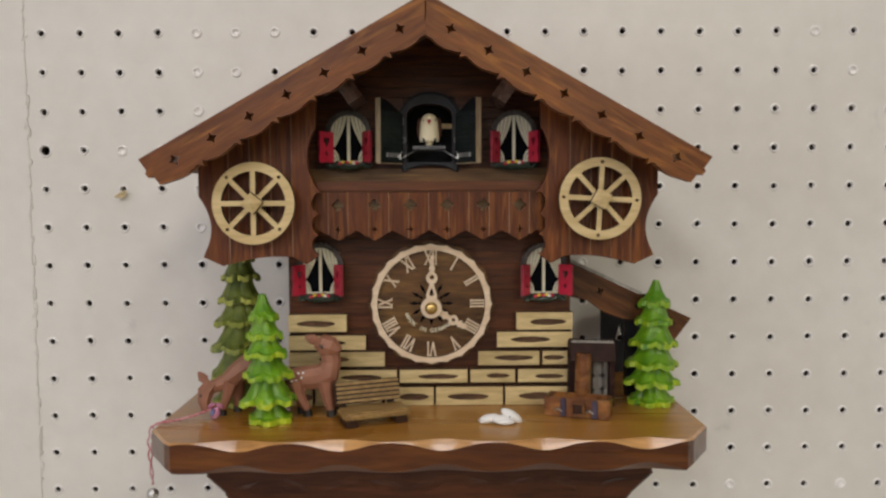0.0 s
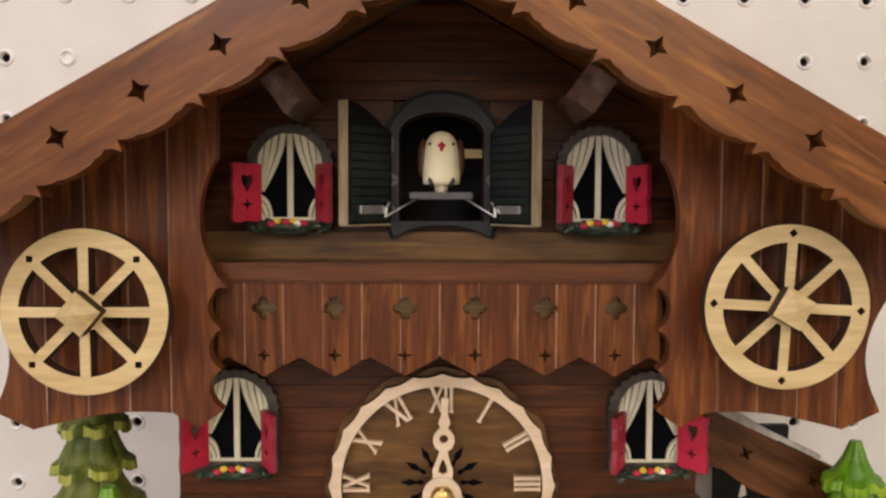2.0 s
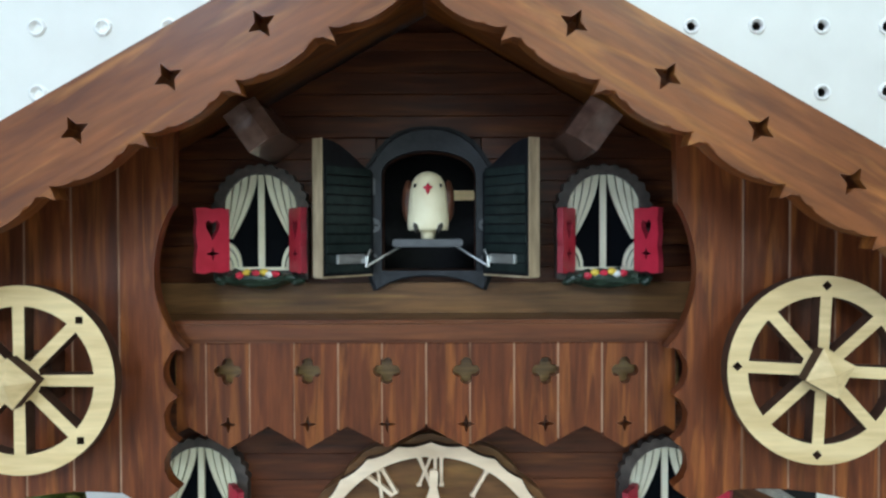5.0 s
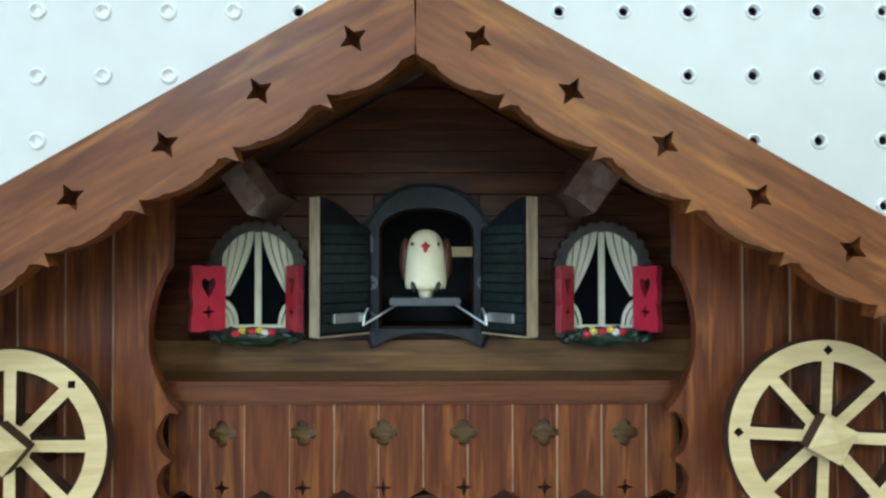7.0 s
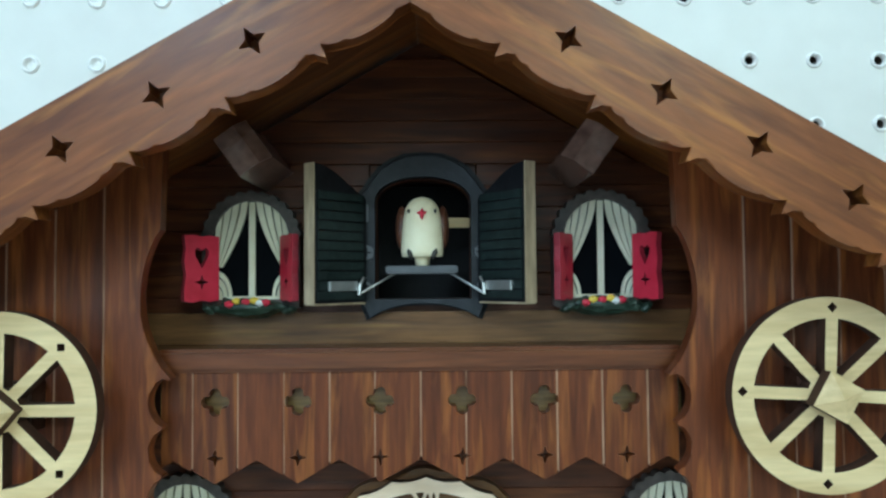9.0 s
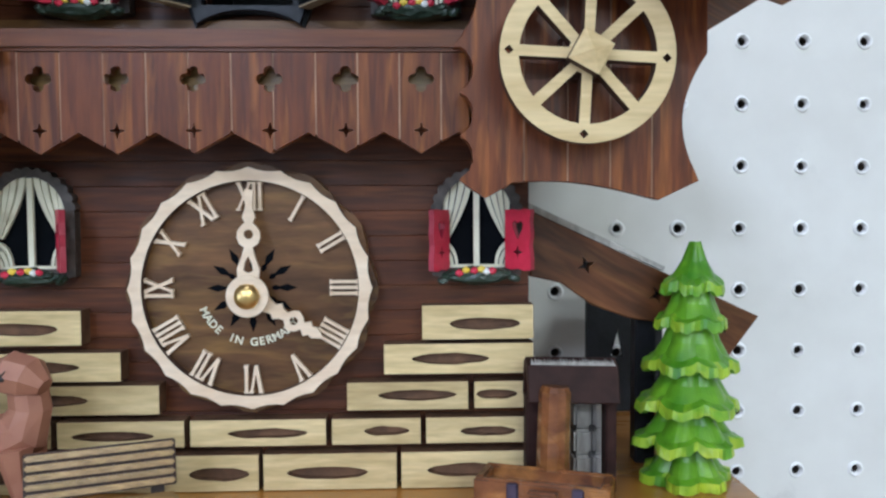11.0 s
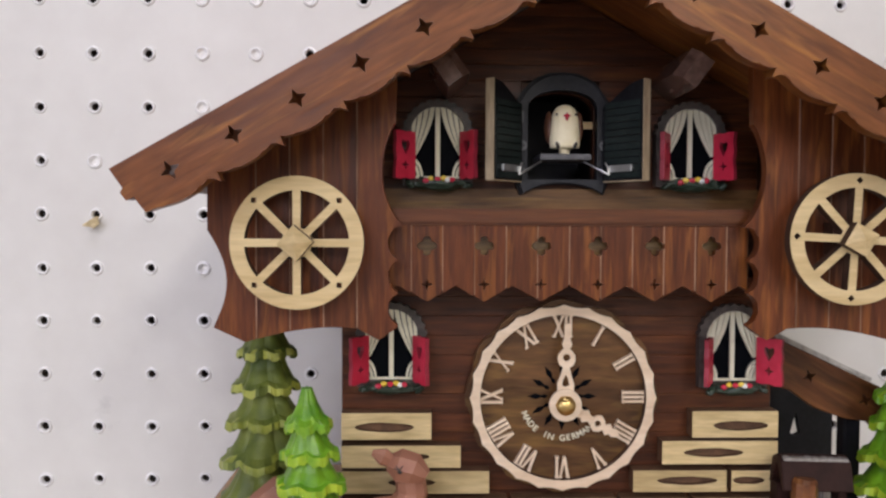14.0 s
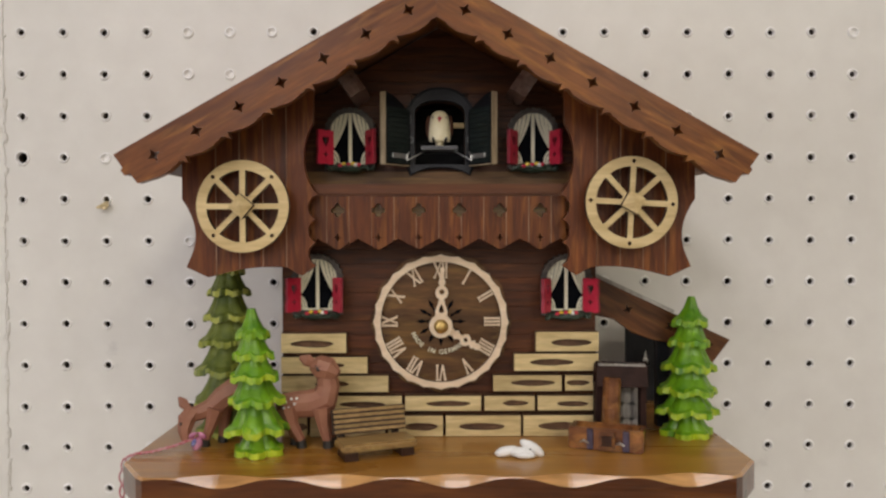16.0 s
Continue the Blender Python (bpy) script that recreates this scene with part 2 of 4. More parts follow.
def thing(name, x, y, z, label, category, group=""):
    ob = new(name)
    ob.empty_display_size = 0.01
    ob.location = (x * MM, y * MM, z * MM)
    return tagged(ob, label, category, group)


def origin_of(ob):
    p = Vector((0, 0, 0))
    while ob:
        p = p + ob.location
        ob = ob.parent
    return p


def part(name, bm, mats, parent, label="", smooth=False):
    """A bmesh in millimetres of the place as one mesh object under parent."""
    at = origin_of(parent)
    bmesh.ops.scale(bm, vec=(MM, MM, MM), verts=bm.verts)
    bmesh.ops.translate(bm, vec=-at, verts=bm.verts)
    bmesh.ops.recalc_face_normals(bm, faces=bm.faces)
    me = bpy.data.meshes.new(name)
    for f in bm.faces:
        f.smooth = smooth
    bm.to_mesh(me)
    bm.free()
    for m in (mats if isinstance(mats, (list, tuple)) else [mats]):
        me.materials.append(m)
    ob = new(name, me)
    ob.parent = parent
    if label:
        tagged(ob, label)
    return ob


def solid(name, bm, mats, label, category, kind="", group="", smooth=False):
    ob = part(name, bm, mats, None, smooth=smooth)
    return tagged(ob, label, category, group, kind)


def fill(bm, loops, y):
    """A flat face of the outline loops (the first the outside) at depth y; the vertices of each loop."""
    rings, edges = [], []
    for loop in loops:
        vs = [bm.verts.new((x, y, z)) for x, z in loop]
        rings.append(vs)
        edges += [bm.edges.new((vs[i], vs[(i + 1) % len(vs)])) for i in range(len(vs))]
    faces = [g for g in bmesh.ops.triangle_fill(bm, edges=edges, use_beauty=True)["geom"] if isinstance(g, bmesh.types.BMFace)]
    return rings, faces


def prism(outline, y0, y1, holes=(), bevel=0.0, bm=None, side=0):
    """A board of that outline in x and z, from its front at y0 to its back at y1, with holes through it."""
    bm = bm or bmesh.new()
    loops = [outline, *holes]
    front, faces = fill(bm, loops, y0)
    back, _ = fill(bm, loops, y1)
    rim = []
    for a, b in zip(front, back):
        for i in range(len(a)):
            j = (i + 1) % len(a)
            f = bm.faces.new((a[i], a[j], b[j], b[i]))
            f.material_index = side
    if bevel:
        for a in front[:1]:
            for i in range(len(a)):
                e = bm.edges.get((a[i], a[(i + 1) % len(a)]))
                if e:
                    rim.append(e)
        bmesh.ops.bevel(bm, geom=rim, offset=bevel, segments=1, affect="EDGES", clamp_overlap=True, material=-1)
    return bm


def box(x0, x1, y0, y1, z0, z1, bevel=0.0, bm=None, m=None, mat=0):
    bm = bm or bmesh.new()
    vs = bmesh.ops.create_cube(bm, size=1)["verts"]
    bmesh.ops.scale(bm, vec=(x1 - x0, y1 - y0, z1 - z0), verts=vs)
    bmesh.ops.translate(bm, vec=((x0 + x1) / 2, (y0 + y1) / 2, (z0 + z1) / 2), verts=vs)
    faces = {f for v in vs for f in v.link_faces}
    for f in faces:
        f.material_index = mat
    if bevel:
        es = list({e for v in vs for e in v.link_edges})
        r = bmesh.ops.bevel(bm, geom=es, offset=bevel, segments=2, affect="EDGES", material=-1)
        vs = list({v for f in r["faces"] for v in f.verts} | {v for v in vs if v.is_valid})
    if m is not None:
        bmesh.ops.transform(bm, matrix=m, verts=vs)
    return bm


def tube(points, radii, sides=7, bm=None, mat=0, squash=1.0):
    """A tapered limb through points."""
    bm = bm or bmesh.new()
    rings = []
    pts = [Vector(p) for p in points]
    for i, (p, r) in enumerate(zip(pts, radii)):
        d = (pts[min(i + 1, len(pts) - 1)] - pts[max(i - 1, 0)]).normalized()
        a = d.cross(Vector((0, 1, 0.02))).normalized()
        b = d.cross(a).normalized()
        rings.append([bm.verts.new(p + r * (math.cos(k * math.tau / sides) * a + squash * math.sin(k * math.tau / sides) * b)) for k in range(sides)])
    for r0, r1 in zip(rings, rings[1:]):
        for k in range(sides):
            bm.faces.new((r0[k], r0[(k + 1) % sides], r1[(k + 1) % sides], r1[k])).material_index = mat
    bm.faces.new(rings[0]).material_index = mat
    bm.faces.new(rings[-1]).material_index = mat
    return bm


def lump(c, size, bm=None, mat=0, level=2, m=None, rough=0.0):
    bm = bm or bmesh.new()
    vs = bmesh.ops.create_icosphere(bm, subdivisions=level, radius=1)["verts"]
    for v in vs:
        v.co *= 1 + rough * noise.noise(v.co * 2 + Vector(c) * 0.1)
    bmesh.ops.scale(bm, vec=size, verts=vs)
    if m is not None:
        bmesh.ops.transform(bm, matrix=m, verts=vs)
    bmesh.ops.translate(bm, vec=c, verts=vs)
    for f in {f for v in vs for f in v.link_faces}:
        f.material_index = mat
    return bm


def ring_points(cx, cz, r, n, a0=0.0, a1=360.0, closed=True):
    k = n if closed else n - 1
    return [(cx + r * math.cos(radians(a0 + (a1 - a0) * i / k)), cz + r * math.sin(radians(a0 + (a1 - a0) * i / k))) for i in range(n)]


def star(cx, cz, r, turn=0.0, inner=0.34):
    """A four-pointed star with hollow sides."""
    out = []
    for i in range(8):
        a, q = radians(turn + 45 * i), r if i % 2 == 0 else r * inner
        out.append((cx + q * math.cos(a), cz + q * math.sin(a)))
    return out


def quatrefoil(cx, cz, r):
    out = []
    for k in range(4):
        a = 90 * k
        x, z = cx + r * 0.62 * math.cos(radians(a)), cz + r * 0.62 * math.sin(radians(a))
        out += ring_points(x, z, r * 0.46, 6, a - 105, a + 105, False)
    return out


def mirror(points, sd):
    return [(sd * x, z) for x, z in points]


# ---- the room ----
WX0, WX1, WZ0, WZ1, WY = -2000, 2000, -1350, 1250, -3600
solid("floor", box(WX0, WX1, WY, 20, WZ0 - 50, WZ0), floor_paint, "plain grey-brown shop floor below the clock", "floor", "structure")
solid("ceiling", box(WX0, WX1, WY, 20, WZ1, WZ1 + 50), room_paint, "plain off-white ceiling with lamps", "ceiling", "structure")
# Window out of view, added with its lamp to bring cool light from the left.
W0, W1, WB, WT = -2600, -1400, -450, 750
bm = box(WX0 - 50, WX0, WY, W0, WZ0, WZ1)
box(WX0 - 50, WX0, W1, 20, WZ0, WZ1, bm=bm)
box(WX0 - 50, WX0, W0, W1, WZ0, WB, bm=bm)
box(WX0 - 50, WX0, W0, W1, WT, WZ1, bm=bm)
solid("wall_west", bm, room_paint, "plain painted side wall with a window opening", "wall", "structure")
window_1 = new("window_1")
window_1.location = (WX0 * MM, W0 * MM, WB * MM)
tagged(window_1, "plain white window out of view, added for cool light from the left", "window", kind="structure")
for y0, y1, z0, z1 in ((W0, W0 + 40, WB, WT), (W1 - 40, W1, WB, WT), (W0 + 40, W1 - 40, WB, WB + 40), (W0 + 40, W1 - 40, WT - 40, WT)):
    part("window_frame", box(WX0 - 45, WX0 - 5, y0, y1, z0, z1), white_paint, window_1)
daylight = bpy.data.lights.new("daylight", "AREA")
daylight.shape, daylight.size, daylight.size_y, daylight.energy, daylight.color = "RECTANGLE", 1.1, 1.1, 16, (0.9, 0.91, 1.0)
added_window_lamp = new("daylight", daylight)
added_window_lamp.matrix_world = look(Vector(((WX0 - 20) * MM, -2.0, 0.15)), Vector((0, -2.0, 0.15)))
solid("wall_east", box(WX1, WX1 + 50, WY, 20, WZ0, WZ1), room_paint, "plain painted side wall", "wall", "structure")
solid("wall_south", box(WX0, WX1, WY - 50, WY, WZ0, WZ1), room_paint, "plain painted wall behind the camera", "wall", "structure")

# the pegboard: a grid of cells, each with its hole
G = 25.4
C0, C1, R0, R1 = 0, 26, -5, 19
FILLED = {(7, -1), (4, 0), (5, 0), (6, 0), (4, 1), (5, 1), (4, 2), (5, 2), (4, 5), (2, 3), (5, 6), (6, -1), (4, -1), (5, -1), (14, 6), (13, 6), (21, 1), (20, 0), (18, 12), (21, 12)}


def pegboard():
    bm = bmesh.new()
    n = 16
    for c in range(C0, C1):
        for r in range(R0, R1):
            cx, cz = (c - 10) * G, 254 - G * r
            jit = random.Random(c * 97 + r)
            rad = 1.8 + 0.25 * jit.random()
            if (c, r) == (0, 3):
                rad = 3.2
            ox, oz = cx + jit.uniform(-0.25, 0.25), cz + jit.uniform(-0.25, 0.25)
            x0 = cx - (11.6 if c == C0 else G / 2)
            square = []
            for k in range(n):
                a = radians(360 * k / n)
                q = max(abs(math.cos(a)), abs(math.sin(a)))
                px, pz = cx + G / 2 * math.cos(a) / q, cz + G / 2 * math.sin(a) / q
                square.append((max(px, x0), pz))
            def loop(rr, y, wob=0.0):
                return [bm.verts.new((ox + (rr + wob * jit.uniform(-1, 1)) * math.cos(radians(360 * k / n)), y, oz + (rr + wob * jit.uniform(-1, 1)) * math.sin(radians(360 * k / n)))) for k in range(n)]
            outer = [bm.verts.new((x, 0, z)) for x, z in square]
            k1 = 1.0 if (c, r) in FILLED else jit.uniform(0.72, 0.98)
            rings = [outer, loop(rad + 1.7 * k1, 0, 0.25), loop(rad + 1.2 * k1, -0.9 * k1, 0.22), loop(rad + 0.65 * k1, -1.1 * k1, 0.2), loop(rad + 0.05, -0.3, 0.16)]
            if (c, r) in FILLED:
                rings += [loop(rad * 0.8, 0.7, 0.1), loop(rad * 0.3, 1.0, 0.1)]
            else:
                rings += [loop(rad * 0.93, 1.3, 0.1), loop(rad * 0.93, 6.0)]
            for q, (a, b) in enumerate(zip(rings, rings[1:])):
                for k in range(n):
                    bm.faces.new((a[k], a[(k + 1) % n], b[(k + 1) % n], b[k])).material_index = 0 if q == 0 else 1 if q >= 5 and (c, r) not in FILLED else 2
            if (c, r) in FILLED:
                bm.faces.new(rings[-1]).material_index = 2
    bmesh.ops.remove_doubles(bm, verts=bm.verts, dist=0.01)
    return bm


board = solid("pegboard", pegboard(), [board_paint, shaded_raw_board, lit_rim_paint], "off-white painted pegboard with round holes and paint rims", "pegboard", "structure")
X0, X1 = -10 * G - 11.6, (C1 - 10) * G - G / 2
Z0, Z1 = 254 - G * R1 + G / 2, 254 - G * R0 + G / 2
# Black sheet stands in for the shade seen through the holes.
solid("wall_north", box(WX0, WX1, 14, 20, WZ0, WZ1), hoof_backing_black, "black backing wall that puts dark depth into the pegboard holes", "wall", "structure")
edge = [(X0 + 0.9 + 0.8 * noise.noise(Vector((0.3, z * 0.08, 0))) + 1.0 * noise.noise(Vector((3, z * 0.3, 0))), z) for z in np.linspace(Z0, Z1, 320)]
seam = prism([(WX0, Z0)] + edge + [(WX0, Z1)], -0.8, -0.05, bevel=0.3)
drip = random.Random(12)
for k in range(150):
    lump((X0 + 0.9 + drip.uniform(-1.6, 1.4), -0.3, drip.uniform(Z0 + 40, Z1 - 60)), (drip.uniform(0.4, 1.3), drip.uniform(0.5, 1.1), drip.uniform(0.8, 4.5)), seam, 0, 1, rough=0.5)
solid("wall_panel", seam, board_paint, "plain off-white painted wall panel beside the pegboard", "wall", "structure")
bm = box(X1, WX1, 0, 13, Z0, Z1)
box(WX0, WX1, 0, 13, Z1, WZ1, bm=bm)
box(WX0, WX1, 0, 13, WZ0, Z0, bm=bm)
solid("wall_surround", bm, board_paint, "off-white painted board around the pegboard", "wall", "structure")

# ceiling lamps
for x, y, watts in ((0, -480, 4.6), (-850, -1800, 14), (850, -1800, 15), (-850, -3150, 41), (850, -3150, 41)):
    lamp_body = thing("ceiling_light", x, y, WZ1, "white rectangular ceiling light with a glowing diffuser", "ceiling light", "ceiling lights")
    part("frame", prism([(x - 320, y - 170), (x + 320, y - 170), (x + 320, y + 170), (x - 320, y + 170)], -WZ1, -WZ1 + 30, [[(x - 300, y - 150), (x + 300, y - 150), (x + 300, y + 150), (x - 300, y + 150)]]), white_paint, lamp_body).matrix_basis = Matrix.Identity(4)
    fr = lamp_body.children[0]
    me = fr.data
    for v in me.vertices:
        w = v.co + lamp_body.location
        v.co = Vector((w.x, w.z, -w.y)) - lamp_body.location
    warm = (1.0, 0.93, 0.8) if x > 0 else (1.0, 0.95, 1.02)
    light = bpy.data.lights.new("ceiling_lamp", "AREA")
    light.shape, light.size, light.size_y, light.energy, light.color = "RECTANGLE", 0.58, 0.28, watts, warm
    lo = new("ceiling_lamp", light)
    lo.location = (x * MM, y * MM, (WZ1 - 12) * MM)

# ---- the cuckoo clock ----
clock = thing("cuckoo_clock", 0, -6, 34.5, "brown wooden chalet cuckoo clock on a pegboard, bird door open", "cuckoo clock")
TOP, COS, SIN = 237.8, math.cos(radians(29.5)), math.sin(radians(29.5))


def roof_xz(s, v, sd):
    return (-0.8 + sd * (s * COS - v * SIN), TOP - s * SIN - v * COS)


def roof_line(x):
    return TOP - abs(x) * SIN / COS


# body and upper wall
def door_hole(x=12.0, z=188.6, rise=6.4, foot=164.4):
    return [(0.4 - x, foot)] + [(0.4 - x * math.cos(radians(a)), z + rise * math.sin(radians(a)) ** 0.9) for a in range(0, 181, 12)] + [(0.4 + x, foot)]


def slat_wall(z0, z1, step, half, name):
    """Front wall of narrow horizontal boards with rounded edges."""
    z = z0
    k = 0
    while z < z1 - 0.5:
        top = min(z + step, z1)
        lim = lambda zz: min(half, max(2.0, (TOP - 7.5 - zz) * COS / SIN))
        yield [(-lim(z), z), (lim(z), z), (lim(top - 0.05), top - 0.05), (-lim(top - 0.05), top - 0.05)]
        z, k = top, k + 1


part("body", box(-75.5, 75.5, -100.5, -6, 34.5, 131), wall_wood, clock)
bm = prism([(-60, 131), (60, 131), (60, roof_line(60) - 7), (0, TOP - 7), (-60, roof_line(60) - 7)], -101, -96, [door_hole()])
part("upper_wall", bm, wall_wood, clock)
for sd in (-1, 1):
    part("upper_body", prism(mirror([(60, 131), (100, 131), (100, roof_line(100) - 8), (60, roof_line(60) - 8)], sd), -101, -6), dark_wood, clock)
# Black chamber walls: the cavity's dark depth is in their colour.
bm = box(-16, 17, -60, -58, 160, 200)
box(-16, -14, -96, -60, 160, 200, bm=bm)
box(15, 17, -96, -60, 160, 200, bm=bm)
box(-16, 17, -96, -60, 198, 200, bm=bm)
box(-16, 17, -96, -60, 160, 163, bm=bm)
part("bird_chamber", bm, black_paint, clock)
for o in slat_wall(34.7, 130.5, 6.85, 75.6, "slat"):
    part("slat", prism(o, -104, -100.5, bevel=0.1), wall_wood, clock)
for o in slat_wall(154, 226, 5.6, 70, "slat"):
    zt, zb = o[2][1], o[0][1]
    if zb < 197 and zt > 163:
        part("slat", prism([(-70, zb), (-13.2, zb), (-13.2, zt), (-70, zt)], -103, -101, bevel=0.18), wall_wood, clock)
        part("slat", prism([(14, zb), (70, zb), (70, zt), (14, zt)], -103, -101, bevel=0.18), wall_wood, clock)
    else:
        part("slat", prism(o, -103, -101, bevel=0.18), wall_wood, clock)
ledge_wood = wood("ledge_wood", (0.075, 0.034, 0.011), (0.19, 0.095, 0.032), (38, 420, 420), 0, 0.4, 0.3, coat=0.15, gold=0.3)
part("ledge_board", box(-70, 70, -104.4, -103.05, 153.25, 161.2, 0.2), ledge_wood, clock)
part("balcony_floor", box(-72, 72, -123, -101, 149, 153.2, 0.4), ledge_wood, clock)

# roof slabs and fascia boards
TEETH = [27.8 + 19.8 * k for k in range(6)]
for sd in (-1, 1):
    pts = [roof_xz(s, v, sd) for s, v in ((0, 0.0), (149, 0.0), (149, 5.6), (3.2, 5.6))]
    part("roof_slab", prism(pts, -156.4, -8, bevel=0.3), fascia_wood[sd], clock)
    part("roof_covering", prism([roof_xz(s, v, sd) for s, v in ((0, -1.6), (133, -1.6), (133, -0.02), (0, -0.02))], -156.2, -9), fascia_wood[sd], clock)
    low = [(8.85, 15.6)]
    starts = [10.5] + [s + 1.0 for s in TEETH]
    ends = [s - 0.9 for s in TEETH] + [146.5]
    for i, (a, b) in enumerate(zip(starts, ends)):
        for k in range(1, 12):
            u = k / 12
            low.append((a + (b - a) * u, 14.5 + 1.7 * math.sin(math.pi * u) + (0.8 * (1 - u) if i == 0 else 0)))
        if i < len(TEETH):
            low += [(TEETH[i] - 0.9, 14.4), (TEETH[i] - 0.4, 16.7), (TEETH[i] + 1.0, 15.2)]
    outline = [(0.1, -0.7)] + low + [(148.2, 14.3), (149.2, 9.4), (151.2, 9.0), (151.6, 6.6), (150.6, 5.6), (151.2, -0.7)]
    holes = [[roof_xz(s, v, sd) for s, v in star(17.6 + 19.88 * k, 7.7, 2.9, random.uniform(-5, 5), 0.44)] for k in range(7)]
    part("fascia_board", prism([roof_xz(s, v, sd) for s, v in outline], -162, -156.5, holes, 0.2), [fascia_wood[sd], burnt], clock, "brown scalloped gable board with star cut-outs")
    # square purlin ends under the gable
    m = pose(sd * 38.5 - 0.5, 0, 198.5, 0, sd * 36, 0)
    bm = bmesh.new()
    rings = [[bm.verts.new(m @ Vector((a * w + (sd * o if a == -sd else 0), y, b * h))) for a, b in ((-1, -1), (1, -1), (1, 1), (-1, 1))] for w, h, y, o in ((4.1, 5.1, -101, 0), (4.1, 5.1, -128.6, 0), (4.0, 5.0, -131.4, 2.7))]
    for r0, r1 in zip(rings, rings[1:]):
        for k in range(4):
            bm.faces.new((r0[k], r0[(k + 1) % 4], r1[(k + 1) % 4], r1[k]))
    bm.faces.new(rings[-1])
    bm.faces.new(rings[0])
    part("purlin_end", bm, purlin_wood, clock)
    # side panel of vertical boards
    inner = [(56.6, roof_line(56.6) - 6.2), (57.2, 181)] + [(57.2 + 4.6 * math.sin(math.pi * u) ** 0.75 - 2.4 * u ** 3, 181 - 32.5 * u) for u in np.linspace(0.06, 1, 12)]
    for z, h in ((148.7, 10.8), (137.9, 10.3), (127.6, 10.2)):
        inner += [((54.6 + 3.5 * math.sin(math.pi * u) ** 0.6) / 0.976, (z - h * u - 2.1) / 0.985) for u in np.linspace(0.02, 0.98, 11)]
    inner += [(x / 0.976, (z - 2.1) / 0.985) for x, z in ((55.0, 117.2), (57.4, 115.2), (61, 113), (65, 115))]
    bottom = [(57 + (105 - 57) * u, 114.5 + (111.8 - 114.5) * u + 3.2 * math.sin(math.pi * u)) for u in np.linspace(0.25, 1, 10)]
    outer = [(114.9, 116.4)] + [(115.1 + 1.6 * u - 5.2 * math.sin(math.pi * u) ** 0.9, 116.6 + 30.4 * u) for u in np.linspace(0.08, 1, 12)] + [(116.6, roof_line(116.6) - 6.2)]
    whole = [(x * 0.976, z * 0.985 + 2.1) for x, z in inner + bottom + outer]
    cuts = [0, 70.2, 80.6, 90.8, 100.8, 200] if sd > 0 else [0, 67.7, 78.1, 88.5, 98.9, 200]

    def clip(poly, lim, keep_low):
        out = []
        for (x0, z0), (x1, z1) in zip(poly, poly[1:] + poly[:1]):
            in0, in1 = ((x0 <= lim), (x1 <= lim)) if keep_low else ((x0 >= lim), (x1 >= lim))
            if in0:
                out.append((x0, z0))
            if in0 != in1:
                u = (lim - x0) / (x1 - x0)
                out.append((lim, z0 + u * (z1 - z0)))
        return out

    panel = part("side_panel_back", prism(mirror([(64, roof_line(64) - 8), (64, 150), (62, 120), (104, 119), (108, 128), (110, 150), (110, roof_line(110) - 8)], sd), -130, -128), dark_wood, clock)
    for c in cuts[1:-1]:
        part("groove", box(sd * c - 0.32, sd * c + 0.32, -133.88, -131, (114.5 - 2.7 * (c / 0.976 - 57) / 48 + 3.2 * math.sin(math.pi * (c / 0.976 - 57) / 48)) * 0.985 + 2.4, roof_line(c) - 9), groove_wood, clock)
    for a, b in zip(cuts, cuts[1:]):
        piece = clip(clip(whole, b - 0.17, True), a + 0.17, False)
        part("panel_board", prism(mirror(piece, sd), -134, -130, bevel=0.15), panel_wood, clock)

# balcony
def run_of(pts, keep):
    """The points of a closed outline that are kept, in the order of the outline."""
    n = len(pts)
    start = next(i for i in range(n) if keep(pts[i]) and not keep(pts[i - 1]))
    out = []
    while keep(pts[(start + len(out)) % n]) and len(out) < n:
        out.append(pts[(start + len(out)) % n])
    return out


def notch(b, holes, sd):
    """The edge x = b from the bottom up, following the holes that it cuts; sd: the side of the edge that is kept away."""
    out = []
    for cx, cz, pts in sorted(holes, key=lambda h: h[1]):
        if min(p[0] for p in pts) < b < max(p[0] for p in pts):
            zs = []
            for (x0, z0), (x1, z1) in zip(pts, pts[1:] + pts[:1]):
                if (x0 - b) * (x1 - b) < 0:
                    zs.append(z0 + (z1 - z0) * (b - x0) / (x1 - x0))
            lo, hi = min(zs), max(zs)
            side = run_of(pts, lambda p: (p[0] - b) * sd > 0)
            if abs(side[0][1] - lo) > abs(side[0][1] - hi):
                side.reverse()
            out += [(b, lo)] + side + [(b, hi)]
    return out


HOLES = []
for k in (-5, -3, -1, 1, 3, 5):
    HOLES.append((9.2 * k, 142.1, quatrefoil(9.2 * k, 142.1, 2.95)))
    HOLES.append((9.2 * k, 129.7, star(9.2 * k, 129.7, 2.0)))


def low_edge(x):
    u = (x / 9.2) % 2
    return 124.2 + 5.0 * abs(u - 1)


part("handrail", box(-59, 59, -127.4, -121.5, 148.7, 154.0, 0.9), rail_wood, clock)
lines = [-58.0] + [-0.1 + 10.2 * k for k in range(-5, 6)] + [58.0]
